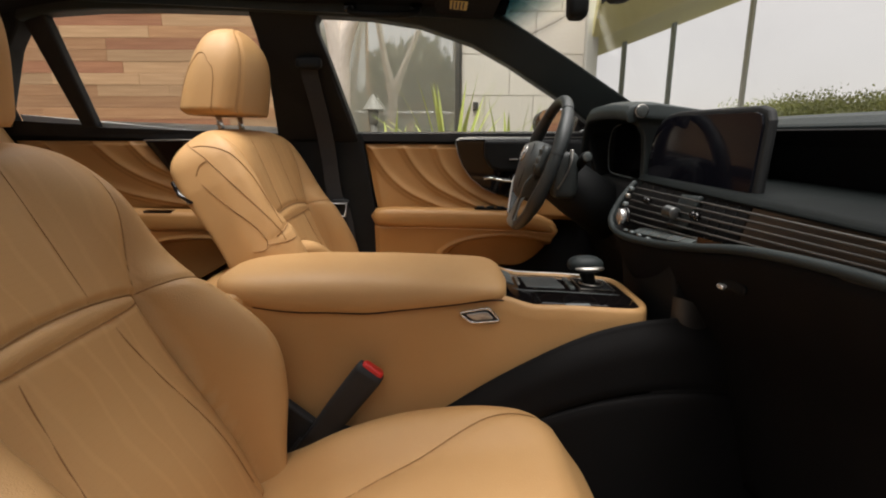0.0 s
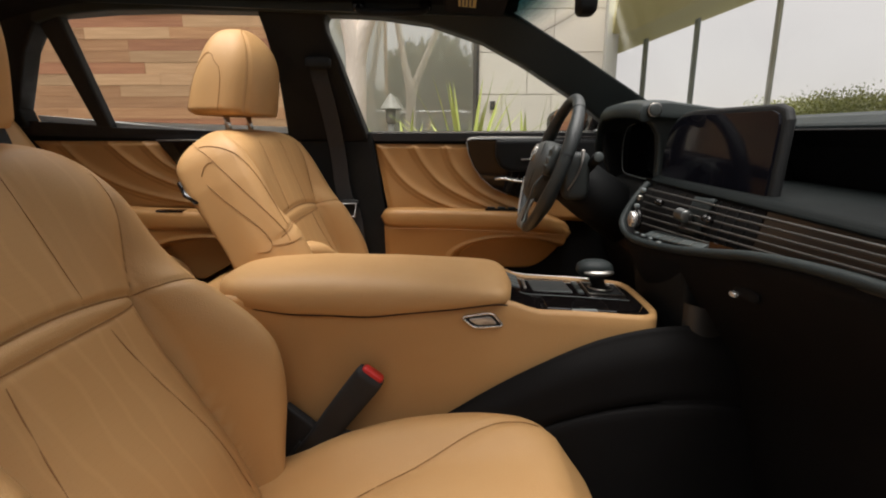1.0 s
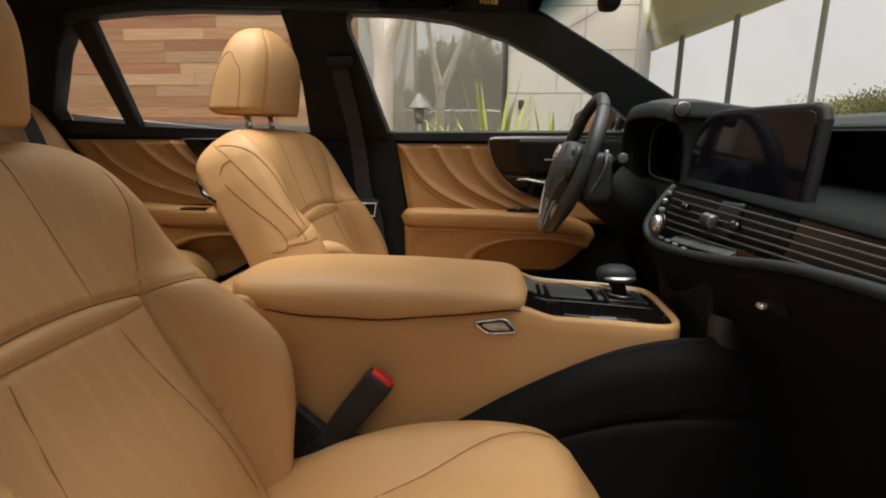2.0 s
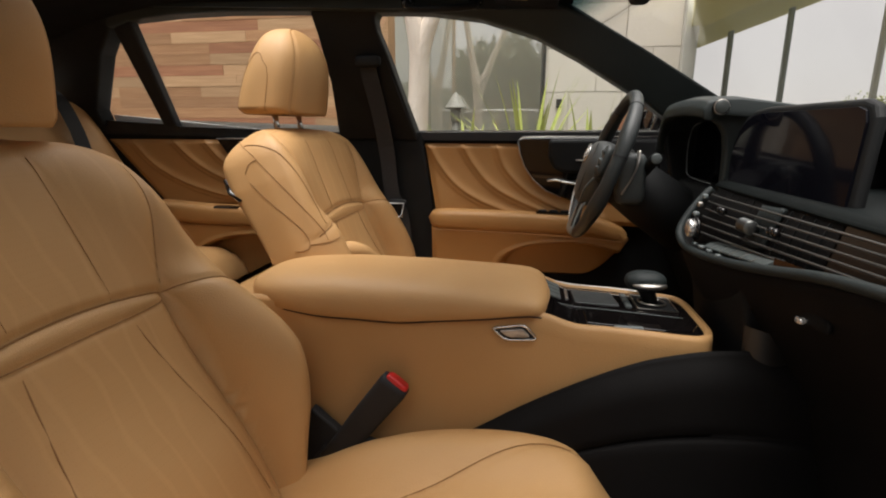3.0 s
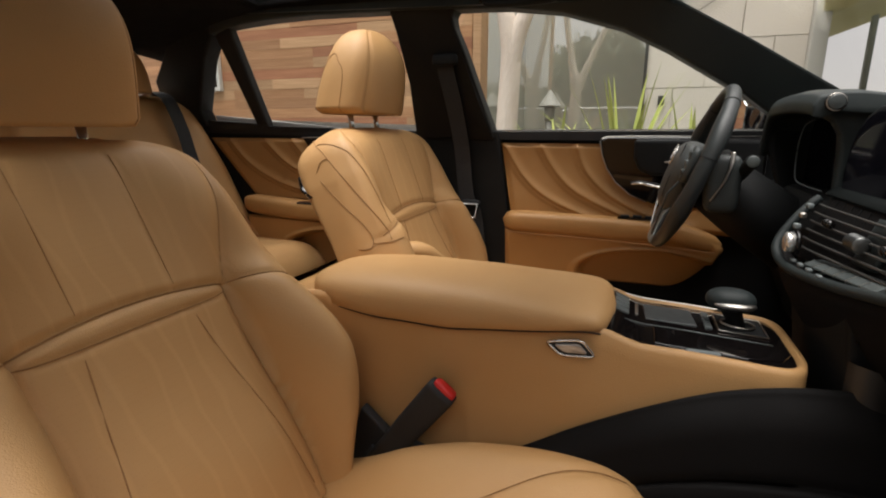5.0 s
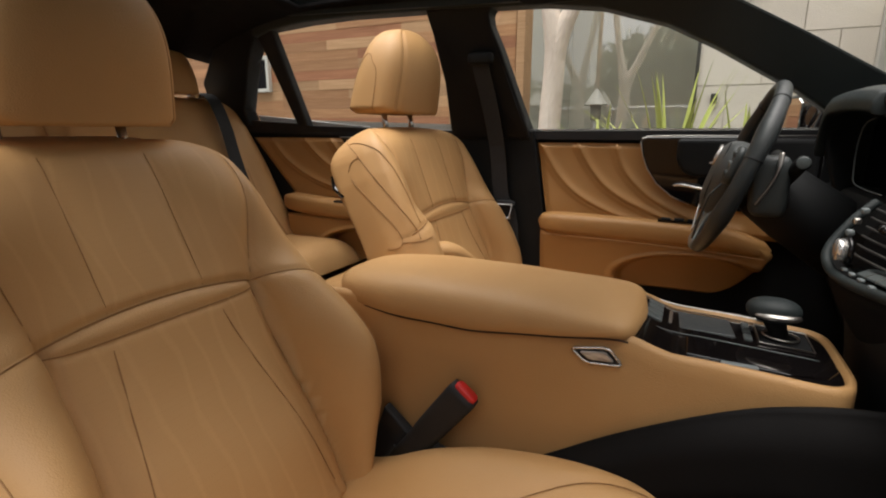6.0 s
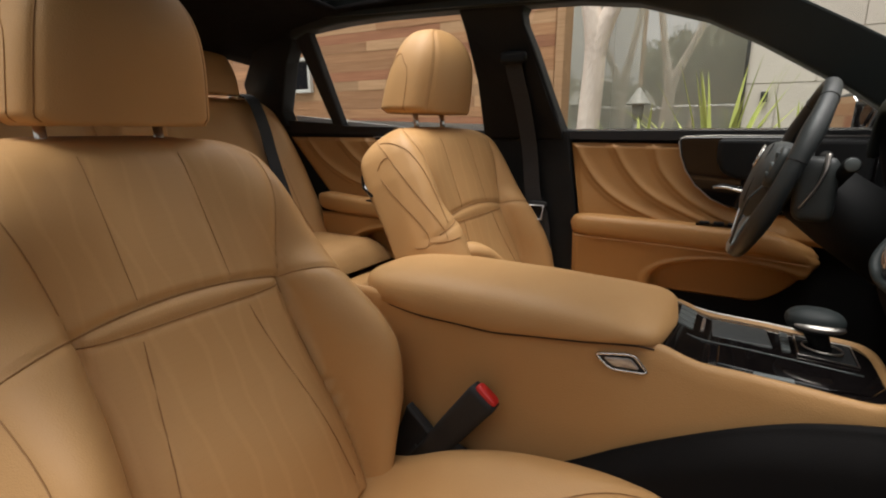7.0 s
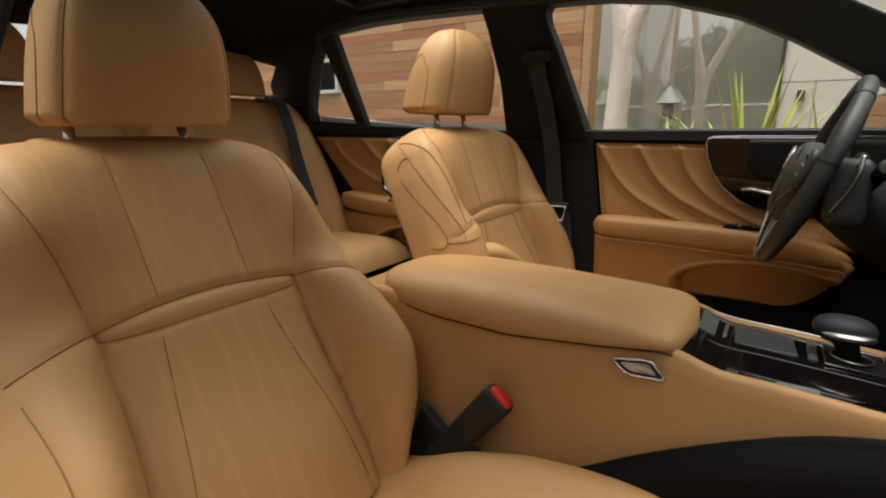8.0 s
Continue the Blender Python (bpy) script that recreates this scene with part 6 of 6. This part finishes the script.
# small window in the wood wall
sw = thing("window_1", "small white-framed window in the wood wall", "window", kind="structure")
for a in (box(-3.49, -3.23, WY0 - 0.05, WY0, 1.54, 1.57), box(-3.49, -3.23, WY0 - 0.05, WY0, 1.27, 1.30), box(-3.51, -3.48, WY0 - 0.05, WY0, 1.27, 1.57), box(-3.24, -3.21, WY0 - 0.05, WY0, 1.27, 1.57)):
    bevel(mesh_ob("window_frame", *a, WHITE, sw, "white window frame", smooth=False), 0.004)
mesh_ob("window_pane", *box(-3.48, -3.24, WY0 - 0.02, WY0 - 0.012, 1.30, 1.54), SCREEN, sw, smooth=False)

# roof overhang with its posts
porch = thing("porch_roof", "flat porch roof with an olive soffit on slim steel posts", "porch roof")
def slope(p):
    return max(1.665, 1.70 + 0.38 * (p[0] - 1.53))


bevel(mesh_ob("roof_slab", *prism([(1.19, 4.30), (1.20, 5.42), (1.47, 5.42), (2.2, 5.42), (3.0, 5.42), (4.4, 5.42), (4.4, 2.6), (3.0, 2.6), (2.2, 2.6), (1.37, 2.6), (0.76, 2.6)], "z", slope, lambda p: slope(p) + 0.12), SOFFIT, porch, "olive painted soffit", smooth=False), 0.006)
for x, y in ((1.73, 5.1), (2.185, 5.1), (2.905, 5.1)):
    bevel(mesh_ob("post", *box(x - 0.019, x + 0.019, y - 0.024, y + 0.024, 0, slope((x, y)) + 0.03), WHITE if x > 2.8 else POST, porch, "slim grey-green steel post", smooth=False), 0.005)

# lantern
lamp = thing("garden_lantern", "zinc pagoda garden lantern on a square post", "lantern")
def cone(cx, cy, z0, r0, z1, r1, n=16):
    return loft([[(cx + r0 * math.cos(2 * math.pi * k / n), cy + r0 * math.sin(2 * math.pi * k / n), z0) for k in range(n)], [(cx + r1 * math.cos(2 * math.pi * k / n), cy + r1 * math.sin(2 * math.pi * k / n), z1) for k in range(n)]])
mesh_ob("cap", *cone(-0.66, 5.06, 1.18, 0.10, 1.315, 0.010), LAMPMETAL, lamp, "conical zinc cap", smooth=False)
mesh_ob("lamp_body", *cone(-0.66, 5.06, 1.04, 0.042, 1.18, 0.05), LAMPMETAL, lamp, "weathered zinc lamp body")
mesh_ob("post", *cone(-0.66, 5.06, 0, 0.035, 1.04, 0.032), LAMPMETAL, lamp)
mesh_ob("cap_rim", *cone(-0.66, 5.06, 1.170, 0.102, 1.18, 0.102), LAMPMETAL, lamp)


# trees
def limb(p, d, length, r, depth, segs, tips, rng):
    pts = [Vector(p)]
    d = Vector(d).normalized()
    for i in range(5):
        d = (d + Vector((rng.uniform(-1, 1), rng.uniform(-1, 1), rng.uniform(-0.2, 0.6))) * 0.10).normalized()
        pts.append(pts[-1] + d * length / 5)
    segs.append((pts, [r * (1 - 0.08 * i) for i in range(6)]))
    tips.append(pts[-1])
    tips.append(pts[3])
    if depth > 0:
        for _ in range(rng.choice((2, 3))):
            nd = (d + Vector((rng.uniform(-1, 1), rng.uniform(-1, 1), rng.uniform(-0.1, 0.8))) * 0.75).normalized()
            limb(pts[-1], nd, length * rng.uniform(0.6, 0.8), r * 0.6, depth - 1, segs, tips, rng)


def leaves(tips, spread, per, size, rng, flat=0.7):
    verts, faces = [], []
    for t in tips:
        for _ in range(per):
            c = t + Vector((rng.gauss(0, 1), rng.gauss(0, 1), rng.gauss(0, flat))) * spread
            e = Euler((rng.uniform(0, 6.3), rng.uniform(0, 6.3), rng.uniform(0, 6.3))).to_matrix()
            s_ = size * rng.uniform(0.6, 1.4)
            k = len(verts)
            verts += [c + e @ Vector(v) * s_ for v in ((-0.5, 0, 0), (0, 0.28, 0.06), (0.5, 0, 0), (0, -0.28, 0.06))]
            faces.append((k, k + 1, k + 2, k + 3))
    return verts, faces


def join(parts):
    verts, faces = [], []
    for v, f in parts:
        k = len(verts)
        verts += list(v)
        faces += [tuple(i + k for i in q) for q in f]
    return verts, faces


def tree(label, trunk_pts, radii, branches, crown, bark, leaf, seed, second=None):
    rng = random.Random(seed)
    t = thing("tree", label, "tree")
    mesh_ob("trunk", *tube(trunk_pts, radii, 14, up=(0.3, 1, 0)), bark, t)
    if second:
        mesh_ob("second_stem", *tube(second[0], second[1], 14, up=(0.3, 1, 0)), bark, t)
    segs, tips = [], []
    for p, d, ln, r, dep in branches:
        limb(p, d, ln, r, dep, segs, tips, rng)
    mesh_ob("limbs", *join([tube(a, b, 8, up=(0.3, 1, 0)) for a, b in segs]), bark, t)
    if crown:
        mesh_ob("crown", *leaves(tips, crown[0], crown[1], crown[2], rng), leaf, t, smooth=False)
    return t


tree("pale smooth-barked forked tree beside the wood wall",
     curve_pts([(-0.690, 3.42, 0), (-0.680, 3.42, 0.5), (-0.668, 3.42, 1.0), (-0.654, 3.42, 1.36), (-0.664, 3.42, 1.52), (-0.705, 3.42, 1.70), (-0.76, 3.43, 1.98), (-0.83, 3.44, 2.4)], 48),
     [0.076 - 0.013 * smooth01(0, 24, k) - 0.024 * smooth01(26, 40, k) for k in range(48)],
     [((-0.83, 3.44, 2.36), (-0.2, 0.1, 1), 0.9, 0.036, 2), ((-0.28, 3.45, 2.28), (0.4, 0.1, 1), 0.9, 0.034, 2)], (0.25, 2, 0.10), BARK, LEAF, 3,
     second=(curve_pts([(-0.662, 3.415, 1.16), (-0.648, 3.415, 1.36), (-0.618, 3.415, 1.52), (-0.545, 3.42, 1.70), (-0.43, 3.43, 1.96), (-0.28, 3.45, 2.30)], 36), [0.054 + 0.002 * smooth01(0, 8, k) - 0.020 * smooth01(12, 30, k) for k in range(36)]))
rr = random.Random(8)
for i, (x, y, h) in enumerate(((-6.2, -13, 3.4), (-4.7, -12.8, 4.0), (-3.5, -13, 4.0), (-2.5, -12.5, 3.8), (-1.3, -12.8, 4.8), (-0.6, -13.2, 4.3), (0.5, -13, 2.6), (1.8, -13, 2.4), (3.6, -13.5, 2.7), (-8.8, -14, 4.2), (6.5, -15, 3.4), (9.5, -16, 4))):
    tree("dark green broad tree across the drive", [(x, y, 0), (x + 0.1, y, h * 0.25), (x, y + 0.1, h * 0.4)], [0.2, 0.16, 0.13],
         [((x, y, h * 0.36), (rr.uniform(-0.9, 0.9), rr.uniform(-0.6, 0.6), 1), h * 0.26, 0.10, 2) for _ in range(5)] + [((x, y, h * 0.14), (rr.uniform(-1, 1), rr.uniform(-1, 1), 0.5), h * 0.20, 0.07, 1) for _ in range(4)], (0.40, 40, 0.30), BARK_DARK, LEAF, 20 + i)

# agave clump
def blade(base, tip, w, sag):
    base, tip = Vector(base), Vector(tip)
    rings = []
    d = tip - base
    side = Vector((d.y, -d.x, 0))
    side = side.normalized() if side.length > 1e-3 else Vector((1, 0, 0))
    for i in range(9):
        u = i / 8
        c = base + d * u + Vector((0, 0, sag * math.sin(math.pi * u)))
        ww = w * (1 - u) ** 0.7 * (0.7 + 0.6 * u * (1 - u) * 2)
        rings.append([c - side * ww, c + Vector((0, 0, -ww * 0.35)) , c + side * ww, c + Vector((0, 0, -ww * 0.2 + 0.003))])
    return loft(rings)


def agave(cx, cy, z0, n, reach, height, seed, label):
    rng = random.Random(seed)
    a = thing("agave", label, "plant", "spiky plants in the bed")
    for i in range(n):
        ang = 2 * math.pi * (i + rng.uniform(-0.3, 0.3)) / n * 2.4
        up = rng.uniform(0.1, 1.0)
        tip = (cx + reach * math.cos(ang) * (1.1 - up * 0.75), cy + 0.6 * reach * math.sin(ang) * (1.1 - up * 0.75), z0 + height * (0.45 + 0.55 * up))
        mesh_ob("leaf", *blade((cx + 0.03 * math.cos(ang), cy + 0.03 * math.sin(ang), z0 - 0.05), tip, rng.uniform(0.017, 0.030), 0.06), AGAVE, a, smooth=False)
    mesh_ob("stem", *tube([(cx, cy, 0.0), (cx + 0.01, cy, z0 * 0.5), (cx, cy, z0)], [0.06, 0.05, 0.055], 10), BARK_DARK, a)


agave(0.06, 3.3, 0.58, 24, 0.62, 0.74, 5, "yellow-green spiky plant beside the glazing")
agave(0.42, 3.25, 0.58, 18, 0.42, 0.60, 6, "yellow-green spiky plant before the stone wall")
agave(-0.32, 3.3, 0.58, 9, 0.42, 0.56, 7, "yellow-green spiky plant near the tree")

# hedge on its bank beyond the bonnet
rng = random.Random(4)
hedge = thing("hedge", "low clipped hedge with fresh yellow-green shoots", "hedge", kind="stuff")
tips = [Vector((3.3 + rng.uniform(0, 1.0), rng.uniform(-1.5, 6.3), 1.0 + 0.25 * rng.random() ** 0.7 + 0.05 * math.sin(3.1 * k_))) for k_ in range(2200)]
mesh_ob("hedge_leaves", *leaves(tips, 0.055, 34, 0.024, rng), HEDGE, hedge, smooth=False)
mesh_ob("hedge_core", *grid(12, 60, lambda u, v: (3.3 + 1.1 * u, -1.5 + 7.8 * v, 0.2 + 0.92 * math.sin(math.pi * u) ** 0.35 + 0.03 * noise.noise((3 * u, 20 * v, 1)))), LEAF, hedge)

# ---------- boards and slabs of the house walls ----------
CEDAR_RED = mat("dark_red_wood_board", (0.39, 0.175, 0.085), 0.7, color2=(0.27, 0.11, 0.055), scale=14, stretch=(0.22, 1, 7), bump=0.6, bump_scale=60, bump_dist=0.003, rnd=0.2)


def plank_mesh(length, h, k):
    vf = prism([(0, 0), (length, 0), (length, h), (0, h)], "y", -0.012 - 0.0012 * (k % 3), 0.03)
    o = mesh_ob("plank", *vf, (CEDAR, CEDAR_PALE, CEDAR, CEDAR_PALE, CEDAR_RED)[k % 5], smooth=False)
    me = o.data
    bpy.data.objects.remove(o)
    return me


LENGTHS = (0.7, 1.1, 1.5, 0.9, 1.3, 1.8, 0.5, 1.0, 0.6, 2.1)
pm = [plank_mesh(ln, 0.0752, k) for k, ln in enumerate(LENGTHS)]
rng = random.Random(12)
for row in range(40):
    z = 0.05 + 0.0765 * row
    x = -0.995
    while x > -6.6:
        k = rng.randrange(10)
        ln = LENGTHS[k]
        o = new("plank", pm[k])
        o.parent = wall_w
        o.location = (x - ln, WY0, z)
        x -= ln + 0.0015
def slab_mesh(w, h):
    o = mesh_ob("slab", *prism([(0, 0), (w, 0), (w, h), (0, h)], "y", -0.012, 0.01), STONE, smooth=False)
    me = o.data
    bpy.data.objects.remove(o)
    return me


sm = slab_mesh(0.375, 0.30)
for row in range(12):
    for col in range(-1, 4):
        x = 0.145 + 0.381 * col + (0.19 if row % 2 else 0)
        x1 = max(x, 0.142)
        if x1 > 1.06 or x < 0.14:
            if x1 > 1.04 or x + 0.375 < 0.2:
                continue
        o = new("slab", sm)
        o.parent = wall_s
        w = min(x + 0.375, 1.088) - x1
        o.location, o.scale = (x1, 4.13, 0.02 + 0.306 * row), (w / 0.375, 1, 1)
